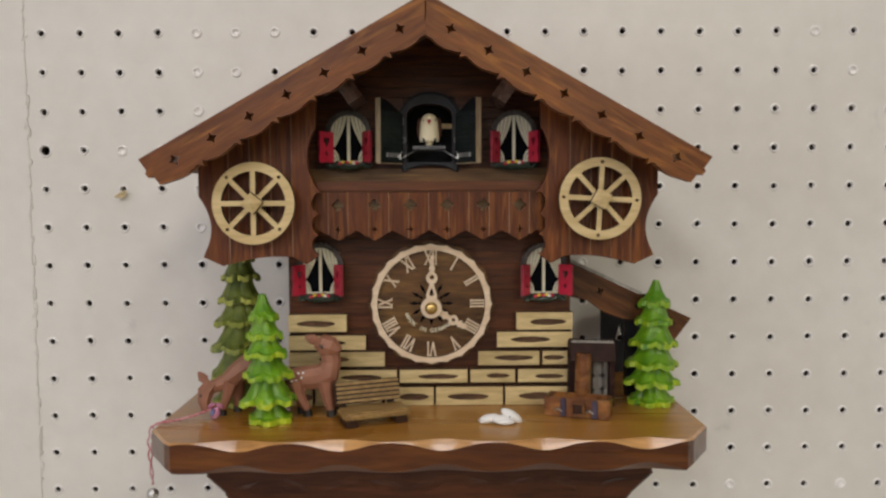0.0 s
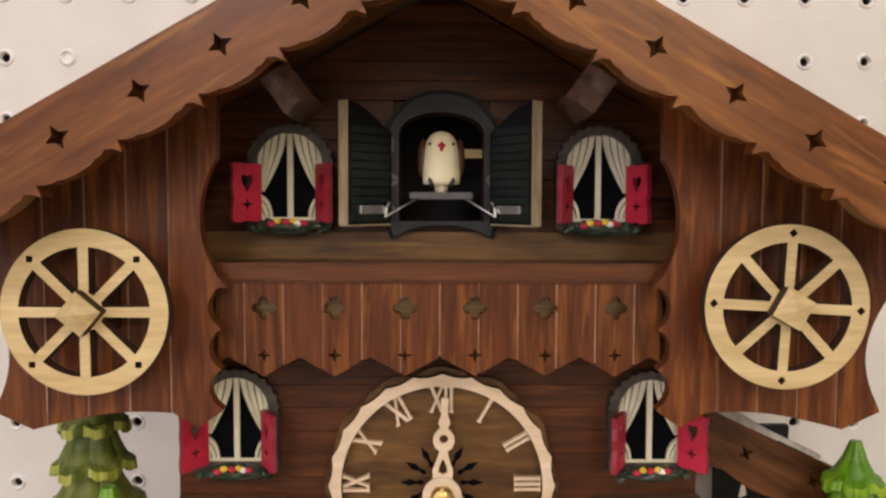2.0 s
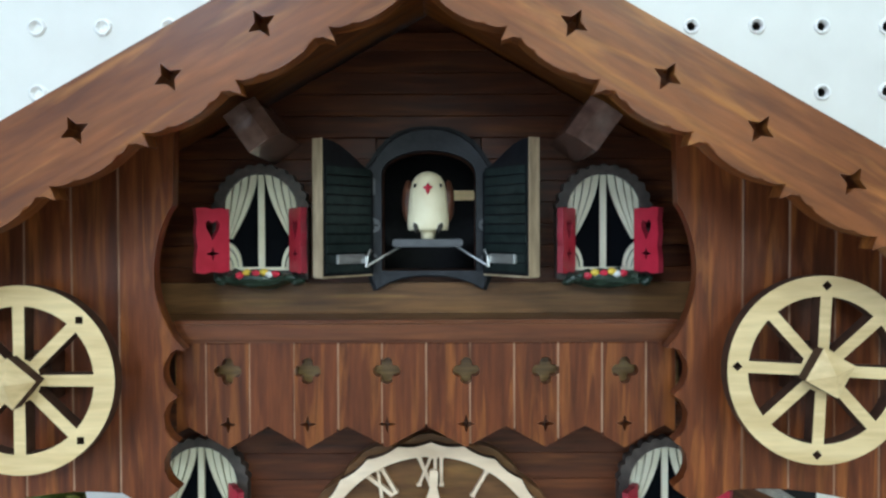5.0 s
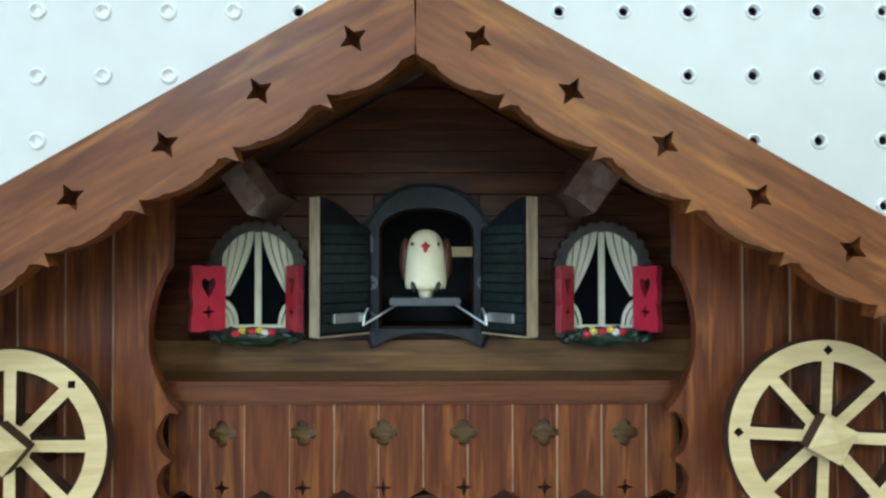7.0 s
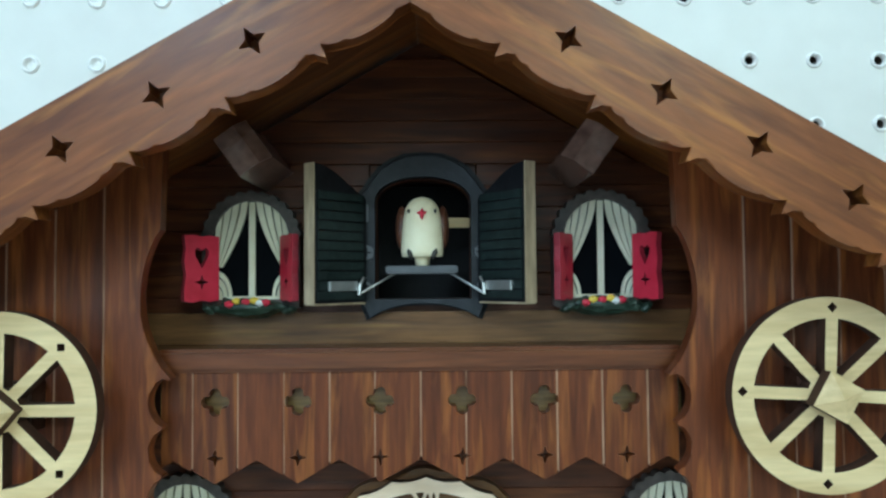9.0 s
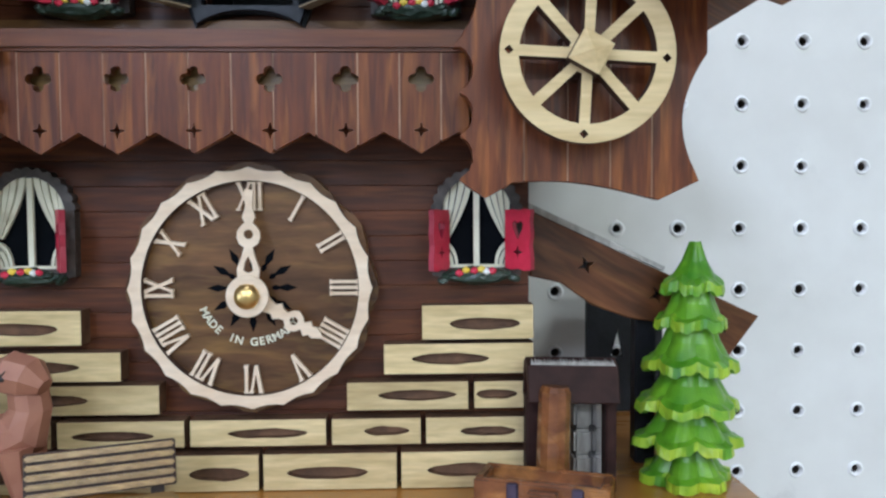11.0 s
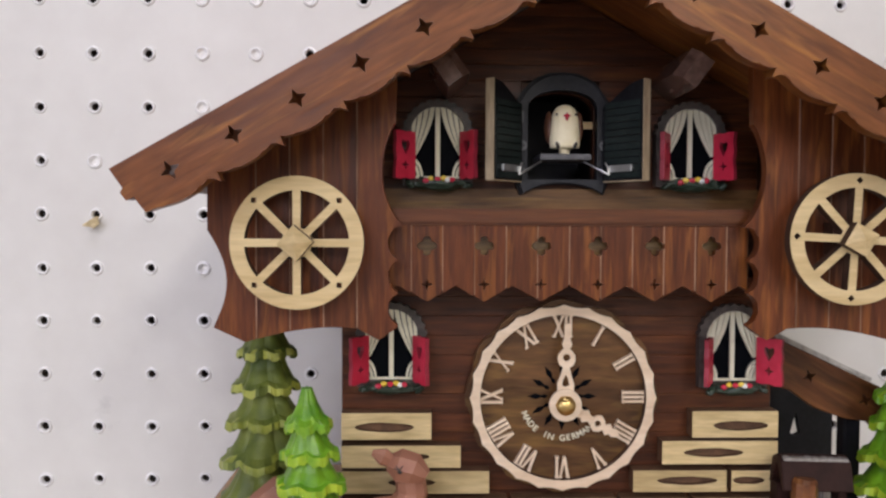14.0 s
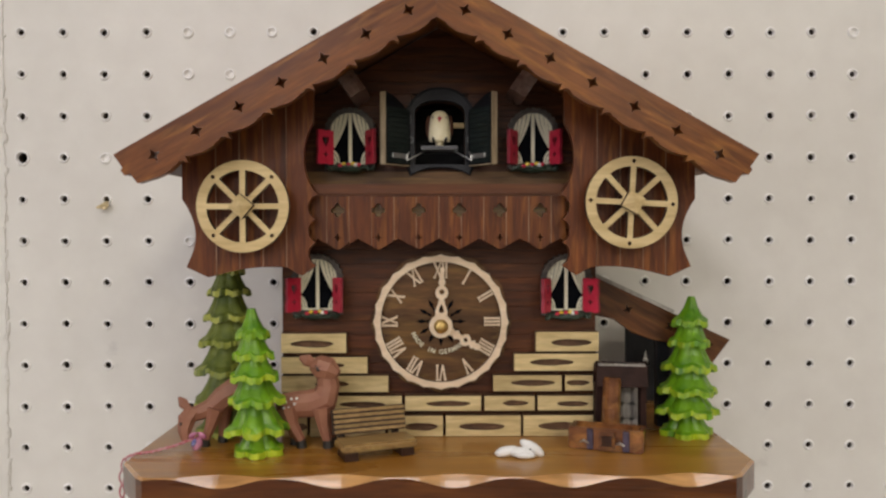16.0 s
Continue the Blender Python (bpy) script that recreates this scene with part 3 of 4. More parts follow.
for a, b in zip(lines, lines[1:]):
    a, b = a + 0.22, b - 0.22
    zig = [9.2 * k for k in range(-7, 8) if a < 9.2 * k < b]
    inside = [h[2] for h in HOLES if a < min(p[0] for p in h[2]) and max(p[0] for p in h[2]) < b]
    pts = [(a, low_edge(a))] + [(x, low_edge(x)) for x in zig] + [(b, low_edge(b))] + notch(b, HOLES, -1) + [(b, 148.6), (a, 148.6)] + notch(a, HOLES, 1)[::-1]
    part("balcony_plank", prism(pts, -126, -122.8, inside, 0.12), panel_wood, clock)
for x in lines[1:-1]:
    spans = [(low_edge(x) + 0.5, 148.5)]
    for cx, cz, pts in HOLES:
        cross = [z0 + (z1 - z0) * (x - x0) / (x1 - x0) for (x0, z0), (x1, z1) in zip(pts, pts[1:] + pts[:1]) if (x0 - x) * (x1 - x) < 0]
        if cross:
            lo, hi = min(cross) - 0.1, max(cross) + 0.1
            spans = [q for z0, z1 in spans for q in ((z0, min(z1, lo)), (max(z0, hi), z1)) if q[1] - q[0] > 0.3]
    for z0, z1 in spans:
        part("groove", box(x - 0.32, x + 0.32, -125.88, -123, z0, z1), groove_wood, clock)
part("balcony_back", box(-60, 60, -120.5, -119, 133.5, 149), bench_wood, clock)
part("soffit", box(-60, 60, -120, -104, 130.5, 133), wall_wood, clock)

# wheels
for sd, cz, turn in ((-1, 143.4, 45), (1, 144.9, -3)):
    cx = 83.3 if sd > 0 else -84.8
    wheel = part("wheel", prism(ring_points(cx, cz, 19.95, 64), -143.6, -139.8,
                                [ring_points(cx, cz, 15.6, 6, 45 * k + 4.6 + (turn % 45), 45 * (k + 1) - 4.6 + (turn % 45), False) + ring_points(cx, cz, 4.6, 3, 45 * (k + 1) - 15 + (turn % 45), 45 * k + 15 + (turn % 45), False) for k in range(8)]
                                + [star(cx + 17.85 * math.cos(radians(90 * k + turn)), cz + 17.85 * math.sin(radians(90 * k + turn)), 1.05, turn, 0.72) for k in range(4)], 0, side=1),
                 [pale_wood, burnt], clock, "pale wooden spoked wheel with burnt edges")
    bm = bmesh.new()
    m = pose(cx, 0, cz, 0, 40 if sd < 0 else 29, 0)
    base = [bm.verts.new(m @ Vector((a * 3.8, -143.7, b * 3.8))) for a, b in ((-1, -1), (1, -1), (1, 1), (-1, 1))]
    mid = [bm.verts.new(m @ Vector((a * 3.8, -147.2, b * 3.8))) for a, b in ((-1, -1), (1, -1), (1, 1), (-1, 1))]
    tip = bm.verts.new(m @ Vector((0, -149.6, 0)))
    for i in range(4):
        j = (i + 1) % 4
        bm.faces.new((base[i], base[j], mid[j], mid[i])).material_index = 1
        bm.faces.new((mid[i], mid[j], tip))
    bm.faces.new(base)
    part("hub", bm, [pale_wood, burnt], wheel)
    part("axle_block", box(cx - 5, cx + 5, -139.8, -134, cz - 5, cz + 5), dark_wood, wheel)


# windows
def window(cx, zb, sd, open_angle):
    frame_pts = [(-12.0, 0.5), (-12.2, 17.4)]
    n = 13
    for k in range(n):
        a0, a1 = 180 - 180 * k / n, 180 - 180 * (k + 1) / n
        for q, r in ((0.06, 0.25), (0.3, 0.75), (0.5, 0.9), (0.7, 0.75), (0.94, 0.25)):
            a = radians(a0 + (a1 - a0) * q)
            frame_pts.append(((11.6 + r) * math.cos(a), 17.6 + (11.3 + r) * math.sin(a)))
    frame_pts += [(12.2, 17.4), (12.0, 0.5), (6, -0.6), (0, 0.4), (-6, -0.6)]
    hole = [(-9.4, 2.6), (9.4, 2.6), (9.6, 17.2)] + [(9.6 * math.cos(radians(a)), 17.2 + 10.1 * math.sin(radians(a))) for a in range(10, 171, 16)] + [(-9.6, 17.2)]
    off = lambda pts: [(cx + x, zb + z) for x, z in pts]
    win = part("window", prism(off(frame_pts), -107.5, -103.2, [off(hole)]), ruffle_paint, clock, "small arched window with red shutters and cream curtains")
    # Near-black sheet puts the darkness behind the curtains into the colour.
    part("pane", prism(off([(x * 1.03, z) for x, z in hole]), -104.6, -103.3), void_petal_paint, win)
    part("mullion", box(cx - 0.8, cx + 0.8, -106.4, -105.2, zb + 2.6, zb + 27.0, 0.15), cream_paint, win)
    part("crossbar", box(cx - 9.4, cx + 9.4, -106.2, -105.3, zb + 2.4, zb + 3.4, 0.15), cream_paint, win)
    for e in (-1, 1):
        # gathered upper curtain in pleats, and the lower swag
        bm = bmesh.new()
        for j in range(4):
            t0, t1 = j / 4, (j + 0.8) / 4
            def edge_at(t, u):
                x = 1.0 + (9.4 - 1.0) * t
                top = 17.2 + 10.0 * math.sqrt(max(0, 1 - (x / 9.7) ** 2))
                bx, bz = 7.4 + 2.0 * t, 10.6 + 0.5 * t
                xx = x + (bx - x) * (u ** (1.55 - 0.5 * t))
                return (cx + e * xx, zb + top + (bz - top) * u)
            us = np.linspace(0, 1, 7)
            pts = [edge_at(t0, u) for u in us] + [edge_at(t1, u) for u in us[::-1]]
            prism(pts, -106.3 - 0.25 * (j % 2), -105.2, bm=bm)
        part("curtain", bm, cream_paint, win)
        bm = bmesh.new()
        for r0, r1 in ((0, 1.9), (2.3, 3.3), (3.7, 4.5)):
            arc = [(cx + e * (9.3 - r1 * 0.95 * math.cos(radians(a))), zb + 3.2 + r1 * 1.5 * math.sin(radians(a))) for a in range(0, 91, 15)]
            arc += [(cx + e * (9.3 - r0 * 0.95 * math.cos(radians(a))), zb + 3.2 + r0 * 1.45 * math.sin(radians(a))) for a in range(90, -1, -15)] if r0 else [(cx + e * 9.3, zb + 3.2)]
            prism(arc, -106.2, -105.2, bm=bm)
        part("lower_curtain", bm, cream_paint, win)
        # shutter
        alpha = open_angle if e == sd else 61
        prof = [(0, 0.2), (0, 15.8), (2.8, 16.0), (4.6, 15.7), (6.9, 16.1), (9.2, 15.9), (8.8, 12.8), (9.2, 9.6), (8.7, 6.5), (9.2, 3.2), (9.2, 0), (6.9, -0.3), (4.6, 0.2), (2.3, -0.2)]
        heart = [(4.6, 8.0), (6.3, 10.8), (6.5, 12.2), (5.7, 13.0), (4.6, 12.3), (3.5, 13.0), (2.7, 12.2), (2.9, 10.8)]
        bm = prism([(e * x, z) for x, z in prof], -0.75, 0.75, [[(e * x, z) for x, z in heart], star(e * 4.6, 4.6, 1.9)], side=1)
        bmesh.ops.transform(bm, matrix=pose(cx + e * 8.1, -108, zb + 2.4, 0, 0, -e * alpha), verts=bm.verts)
        part("shutter", bm, [red_paint, red_edge], win, "red shutter with a heart cut-out")
    bm = lump((cx, -109.4, zb + 0.6), (8.6, 3.4, 2.4), None, 0, 3, rough=0.25)
    for k in range(13):
        q = -1 + k / 6
        lump((cx + 9.6 * q + random.uniform(-.6, .6), -110.4 + random.uniform(-1, 1), zb + 2.0 - 2.0 * q * q + random.uniform(-.5, .5)), (1.7, 1.5, 1.0), bm, 0, 2, pose(0, 0, 0, 0, random.uniform(-40, 40), 0), rough=0.5)
    part("flower_box", bm, green_box, win, "dark green planted flower box")
    for k, (dx, mt) in enumerate(((-4.6, red_paint), (-2.8, yellow_paint), (-0.6, red_paint), (1.4, yellow_paint), (2.7, white_paint), (4.2, red_paint))):
        part("flower", lump((cx + dx - sd * 0.5, -112.3, zb + 2.2 + 0.4 * (k % 2) - 0.03 * dx * dx), (1.3, 0.9, 0.95), None, 0, 1, rough=0.3), mt, win)
    return win


window(-42.4, 162.0, -1, 45)
window(45.0, 161.8, 1, 65)
window(-58.3, 92.3, -1, 56)
window(61.0, 91.8, 1, 50)

# bird door with its frame
cx = 0.6
ARCH = ((0, 200.6), (4, 200.2), (7.5, 198.9), (10.5, 196.9), (12.8, 194.2), (14.6, 191.5), (16.2, 189.6), (16.2, 186), (15.6, 178), (15.9, 166), (14.8, 162.5), (13.6, 159.5), (10.5, 161.2), (7, 162.4), (3.5, 163), (0, 163.1))


def arch(grow):
    half = [(x + grow * (x > 0), z + grow * (1 if z > 188 else -0.4 if z < 164 else 0)) for x, z in ARCH]
    return [(cx - x, z) for x, z in half[::-1]] + [(cx + x, z) for x, z in half[1:-1]]


# Black backing, slightly larger, draws the dark shadow rim round the frame.
part("door_backing", prism(arch(0.9), -105.4, -103.2, [door_hole()]), black_paint, clock)
door_frame = part("door_frame", prism(arch(0), -107.6, -105.4, [door_hole()], 0.25), frame_black, clock, "black arched door surround")
for e in (-1, 1):
    part("hinge", box(cx + e * 14.6 - 0.9, cx + e * 14.6 + 0.9, -108.6, -107.5, 183.6, 188, 0.3), grey_paint, door_frame)
    for z, r in ((176, 1.8), (167.5, 1.2)):
        screw = part("screw", prism(ring_points(cx + e * 14.2, z, r, 16), -108.4, -107.5, bevel=0.25), grey_paint, door_frame)
        bm = box(cx + e * 14.2 - r * 0.62, cx + e * 14.2 + r * 0.62, -108.46, -108.3, z - 0.22, z + 0.22)
        box(cx + e * 14.2 - 0.22, cx + e * 14.2 + 0.22, -108.47, -108.3, z - r * 0.62, z + r * 0.62, bm=bm)
        part("screw_slot", bm, black_paint, screw)
for sd in (-1, 1):
    hx, hy = (-14.8, -108.2) if sd < 0 else (15.3, -108.2)
    w = 17.0
    prof = [(0, 163.8), (0, 189.2)] + [(w * u, 189.2 + 7.2 * math.sin(radians(90 * u)) ** 1.3) for u in np.linspace(0.12, 1, 9)] + [(w, 163.8)]
    m = pose(hx, hy, 0, 0, 0, -54 if sd > 0 else 51)
    bm = prism([(sd * x, z) for x, z in prof], -1.5, 1.5, side=1)
    bmesh.ops.transform(bm, matrix=m, verts=bm.verts)
    door = part("bird_door", bm, [black_paint, raw_edge], clock, "open black bird door with raw wooden edge")
    part("door_edge", box(sd * w + 0.03 * sd, sd * w + 0.4 * sd, -1.6, 1.6, 163.6, 196.5, m=m), raw_edge, door)
    part("door_foot", box(sd * 0.4, sd * w, -1.6, 1.6, 163.3, 163.75, m=m), raw_edge, door)
    for k in range(11):
        part("louvre", box(sd * 1.2, sd * (w - 0.8), -1.95, -1.5, 164.6 + 2.35 * k, 166.5 + 2.35 * k, m=m), louvre_paint, door)
    bm = box(sd * 4, sd * 13.5, -2.9, -1.95, 166.6, 168.9, 0.2, m=m)
    tube([m @ Vector((sd * 4.2, -3.2, 165.6)), m @ Vector((sd * 4.0, -3.4, 168.2)), m @ Vector((sd * 2.6, -3.2, 169.8))], [0.4, 0.4, 0.4], 6, bm)
    part("latch", bm, steel, door, "small steel wire bracket")
    for k in range(9):
        part("slat", box(sd * 1.5, sd * (w - 1.2), 1.5, 2.1, 165.5 + 2.6 * k, 167.6 + 2.6 * k, m=m), wall_wood, door)
    a = m @ Vector((sd * 4.2, -3.2, 165.8))
    part("wire", tube([(sd * 6.5 + 0.3, -108, 171.0), tuple(a)], [0.32, 0.32], 6), steel, door)
part("bird_perch", box(-8.4, 8.8, -116, -98, 170.6, 172.5, 0.3), grey_paint, clock)
part("bird_arm", box(4, 12.4, -100, -98.5, 182.6, 185.2, 0.2), pale_wood, clock)
prof = ((188.0, 0.7), (187.6, 2.0), (186.8, 3.1), (185.4, 4.0), (183, 4.6), (180, 4.95), (177, 5.1), (174.8, 5.15), (173.5, 4.9))
bm = tube([(0.3, -112.5, z) for z, r in prof], [r for z, r in prof], 20, squash=0.85)
tube([(0.3, -112.5, 173.6), (0.3, -112.5, 171.2)], [2.0, 1.6], 8, bm, 0)
for e in (-1, 1):
    lump((0.3 + e * 5.0, -110.2, 180.6), (1.6, 3.4, 5.6), bm, 1, 2)
    lump((0.3 + e * 3.2, -115.6, 184.4), (0.4, 0.4, 0.55), bm, 2, 1)
    lump((0.3 + e * 2.9, -116.1, 174.0), (0.75, 0.7, 1.5), bm, 2, 1, pose(0, 0, 0, 0, e * 20, 0))
lump((0.3, -116.6, 183.6), (0.6, 1.3, 1.5), bm, 3, 1)
lump((0.3, -116.5, 183.9), (1.35, 0.7, 0.5), bm, 3, 1)
bmesh.ops.translate(bm, vec=(0, 0, 1.2), verts=bm.verts)
part("cuckoo_bird", bm, [bird_cream, wing_brown, hoof_backing_black, red_paint], clock, "small cream carved bird with brown wings", smooth=True)

# dial
DX, DZ = 0.8, 89.6
plate = [(DX + (31.9 + 1.4 * abs(math.cos(radians(a * 6)))) * math.cos(radians(a)), DZ + (31.9 + 1.4 * abs(math.cos(radians(a * 6)))) * math.sin(radians(a))) for a in range(0, 360, 5)]
dial = part("dial", prism(plate, -109, -104, bevel=0.5), dial_wood, clock, "round brown wooden dial with cream Roman numerals")
ring = []
for k in range(24):
    for q, r in ((0, 32.1), (0.25, 31.45), (0.5, 31.2), (0.75, 31.45)):
        a = radians(15 * (k + q))
        ring.append((DX + r * math.cos(a), DZ + r * math.sin(a)))
part("chapter_ring", prism(ring, -112, -109, [ring_points(DX, DZ, 28.5, 72)], side=1), [cream_wood, burnt], dial)


def stroke(bm, a, b, w):
    (x0, z0), (x1, z1) = a, b
    d = math.hypot(x1 - x0, z1 - z0)
    nx, nz = -(z1 - z0) / d * w / 2, (x1 - x0) / d * w / 2
    return [(x0 + nx, z0 + nz), (x1 + nx, z1 + nz), (x1 - nx, z1 - nz), (x0 - nx, z0 - nz)]


GLYPH = {"I": 1.55, "V": 3.6, "X": 3.6}
for hour, text in enumerate(("XII", "I", "II", "III", "IIII", "V", "VI", "VII", "VIII", "IX", "X", "XI")):
    total = sum(GLYPH[c] for c in text)
    x = -total / 2
    bm = bmesh.new()
    quads = []
    for c in text:
        w = GLYPH[c]
        m0, m1 = x + 0.3, x + w - 0.3
        if c == "I":
            quads += [stroke(bm, ((m0 + m1) / 2, -3.6), ((m0 + m1) / 2, 3.6), 0.85)]
        elif c == "V":
            quads += [stroke(bm, (m0 + 0.2, 3.6), ((m0 + m1) / 2, -3.6), 0.95), stroke(bm, (m1 - 0.2, 3.6), ((m0 + m1) / 2, -3.6), 0.7)]
        else:
            quads += [stroke(bm, (m0, 3.6), (m1, -3.6), 0.95), stroke(bm, (m1, 3.6), (m0, -3.6), 0.7)]
        if c == "I":
            ends = [((m0 + m1) / 2, -3.5), ((m0 + m1) / 2, 3.5)]
        elif c == "V":
            ends = [(m0 + 0.2, 3.5), (m1 - 0.2, 3.5)]
        else:
            ends = [(m0, 3.5), (m1, 3.5), (m0, -3.5), (m1, -3.5)]
        quads += [stroke(bm, (ex - 0.62, ez), (ex + 0.62, ez), 0.55) for ex, ez in ends]
        x += w
    for i, q in enumerate(quads):
        prism(q, -110.6 - 0.012 * i, -109, bm=bm)
    th = radians(90 - 30 * hour)
    bmesh.ops.transform(bm, matrix=pose(DX + 24.4 * math.cos(th), 0, DZ + 24.4 * math.sin(th), 0, 30 * hour, 0), verts=bm.verts)
    part("numeral", bm, cream_wood, dial)
for k in range(12):
    th = radians(30 * k + 15 - 15)
    ux, uz = math.cos(th), math.sin(th)
    pts = [(DX + ux * r - uz * w, DZ + uz * r + ux * w) for r, w in ((5.2, 0.35), (6.2, 0.75), (7.2, 0.35), (9.2, 1.0), (12.0, 0.0), (9.2, -1.0), (7.2, -0.35), (6.2, -0.75), (5.2, -0.35))]
    part("petal", prism(pts, -109.12, -108.5), void_petal_paint, dial)


def hand(profile, angle, y0, y1, holes, name):
    right = [(w, r) for r, w in profile]
    pts = right + [(-x, z) for x, z in right[::-1] if x > 0]
    bm = prism(pts, y0, y1, holes, side=0)
    bmesh.ops.transform(bm, matrix=pose(DX, 0, DZ - 1.5, 0, angle, 0), verts=bm.verts)
    part(name, bm, cream_wood, dial, "carved cream wooden clock hand")


hand(((-4.4, 1.6), (-2, 4.2), (1.5, 4.4), (4.6, 2.7), (7, 2.9), (10, 1.8), (12.6, 1.1), (13.4, 2.3), (15, 3.0), (16.8, 2.9), (18.2, 1.9), (19, 1.0), (20.4, 1.7), (22, 1.2), (23, 0.9), (27.4, 1.1), (27.6, 0.1)), 1.5, -115.4, -114.2, [ring_points(0, 16.0, 1.25, 12), [(0, 10.4), (-0.9, 8.6), (-1.3, 6.6), (0, 5.9), (1.3, 6.6), (0.9, 8.6)]], "minute_hand")
hand(((-3.4, 1.6), (-1, 3.6), (2, 3.4), (5, 2.0), (7.2, 1.4), (8.4, 2.4), (9.6, 1.4), (11, 1.1), (12, 2.4), (13.4, 3.0), (15, 2.2), (16, 1.0), (17.4, 2.2), (18.4, 1.2), (19.6, 1.6), (22.4, 0.1)), 121, -113.9, -112.8, [ring_points(0, 13.4, 1.1, 12)], "hour_hand")
part("hand_boss", prism(ring_points(DX, DZ - 1.5, 5.5, 32), -116.4, -115.4, bevel=0.4), cream_wood, dial)
bm = lump((DX, -117.0, DZ - 1.5), (3.3, 2.2, 3.3), None, 0, 3)
tube([(DX, -116.4, DZ - 1.5), (DX, -117.6, DZ - 1.5)], [3.5, 3.3], 6, bm)
part("hand_nut", bm, brass, dial, "small brass nut", smooth=False)
# lettering on an arc under the hub
word = "MADE IN GERMANY"
for i, ch in enumerate(word):
    if ch == " ":
        continue
    a = 200 + (i + 0.5) * 8.35
    cu = bpy.data.curves.new("letter", "FONT")
    cu.body, cu.size, cu.extrude, cu.align_x = ch, 0.003, 0.00005, "CENTER"
    cu.offset = 0.00006
    tmp = bpy.data.objects.new("letter", cu)
    me = bpy.data.meshes.new_from_object(tmp)
    bpy.data.objects.remove(tmp)
    r = 15.0
    p = Vector((DX + r * math.cos(radians(a)), -109.15, DZ - 0.5 + r * math.sin(radians(a)))) * MM
    me.transform(Matrix.Translation(p - origin_of(dial)) @ pose(0, 0, 0, 90, 0, 0) @ pose(0, 0, 0, 0, 0, a - 270))
    me.materials.append(cream_paint)
    lt = new("letter", me)
    lt.parent = dial

# bricks of pale wood with a burnt slot
BRICKS = ((-75.2, -44.3, 74.8, 84), (-75.2, -34.2, 65, 72.7), (-75.2, -24.3, 56, 63.8), (-75.2, -53, 47, 54.1), (-51.4, -17.9, 47, 54.1), (-16.3, 19.9, 47, 54.1),
          (-75.2, -63, 34.8, 44.6), (-61.5, -26, 34.8, 44.6), (-24.4, 1.7, 34.8, 44.6), (46, 76, 75.3, 84.5), (35.7, 76, 66, 74.1), (25.7, 58.3, 56.3, 63.8), (60, 76, 56.5, 63.7),
          (21.5, 45.4, 47, 54), (46.9, 76, 47, 54), (3, 38.8, 34.8, 44.6), (40.1, 76.2, 34.8, 44.6))
for x0, x1, z0, z1 in BRICKS:
    mx, mz = (x0 + x1) / 2 + random.uniform(-2.5, 3), (z0 + z1) / 2 + random.uniform(-0.5, 0.3)
    hw, hh = min(9.5, (x1 - x0) * 0.29) * random.uniform(0.85, 1.25), (z1 - z0) * 0.19
    slot = [(mx + hw * math.cos(radians(a)), mz + hh * math.copysign(abs(math.sin(radians(a))) ** 1.05, math.sin(radians(a))) * random.uniform(0.88, 1.12)) for a in range(0, 360, 20)]
    bm = prism([(x0, z0), (x1, z0), (x1, z1), (x0, z1)], -110, -104, [slot], side=1)
    prism([(x * 1.0, z) for x, z in slot], -107.6, -106.6, bm=bm, side=1)
    for f in bm.faces:
        y = f.calc_center_median().y
        if y > -109:
            f.material_index = 2 if -107.7 < y < -106.5 else 1
    part("brick", bm, [brick_wood, burnt, slot_brown], clock)

# base with carved edges
def base_mesh():
    bm = bmesh.new()
    path = [(-135, -8), (-135, -149)] + [(-135 + 15 * u, -149 - 23.5 * u) for u in (0.15, 0.33, 0.66, 0.85)] + [(x, -172.5) for x in np.linspace(-118.5, 118.5, 121)] + [(135 - 15 * u, -149 - 23.5 * u) for u in (0.85, 0.66, 0.33, 0.15)] + [(135, -149), (135, -8)]
    rings = []
    for i, (x, y) in enumerate(path):
        (xa, ya), (xb, yb) = path[max(i - 1, 0)], path[min(i + 1, len(path) - 1)]
        t = Vector((xb - xa, yb - ya)).normalized()
        nx, ny = t.y, -t.x
        nx, ny = (nx, ny) if nx * x + ny * (y + 60) > 0 else (-nx, -ny)
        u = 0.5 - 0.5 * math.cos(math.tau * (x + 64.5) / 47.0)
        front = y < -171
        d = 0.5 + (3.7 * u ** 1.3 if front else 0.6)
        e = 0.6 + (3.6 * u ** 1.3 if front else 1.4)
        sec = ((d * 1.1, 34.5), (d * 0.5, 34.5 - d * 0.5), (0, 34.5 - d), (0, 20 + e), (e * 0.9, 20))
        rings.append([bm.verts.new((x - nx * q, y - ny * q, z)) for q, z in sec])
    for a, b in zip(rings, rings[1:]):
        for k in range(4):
            # Upper scoops get the pale glare wood; front and lower facets the darker edge wood.
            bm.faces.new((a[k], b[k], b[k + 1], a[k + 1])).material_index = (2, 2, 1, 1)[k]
    bm.faces.new([r[0] for r in rings])
    bm.faces.new([r[4] for r in rings])
    bm.faces.new([v for v in rings[0]])
    bm.faces.new([v for v in rings[-1]])
    return bm


part("base", base_mesh(), [shelf_wood, edge_wood, lit_scoop_wood], clock, "varnished honey-brown base with a carved wavy edge")
bm = prism([(-106, 19.9), (106, 19.9), (108.5, 11.5), (98.5, 2.2), (86, -14), (60, -26), (-60, -26), (-86, -14), (-98.5, 2.2), (-108.5, 11.5)], -152, -8, bevel=1.2)
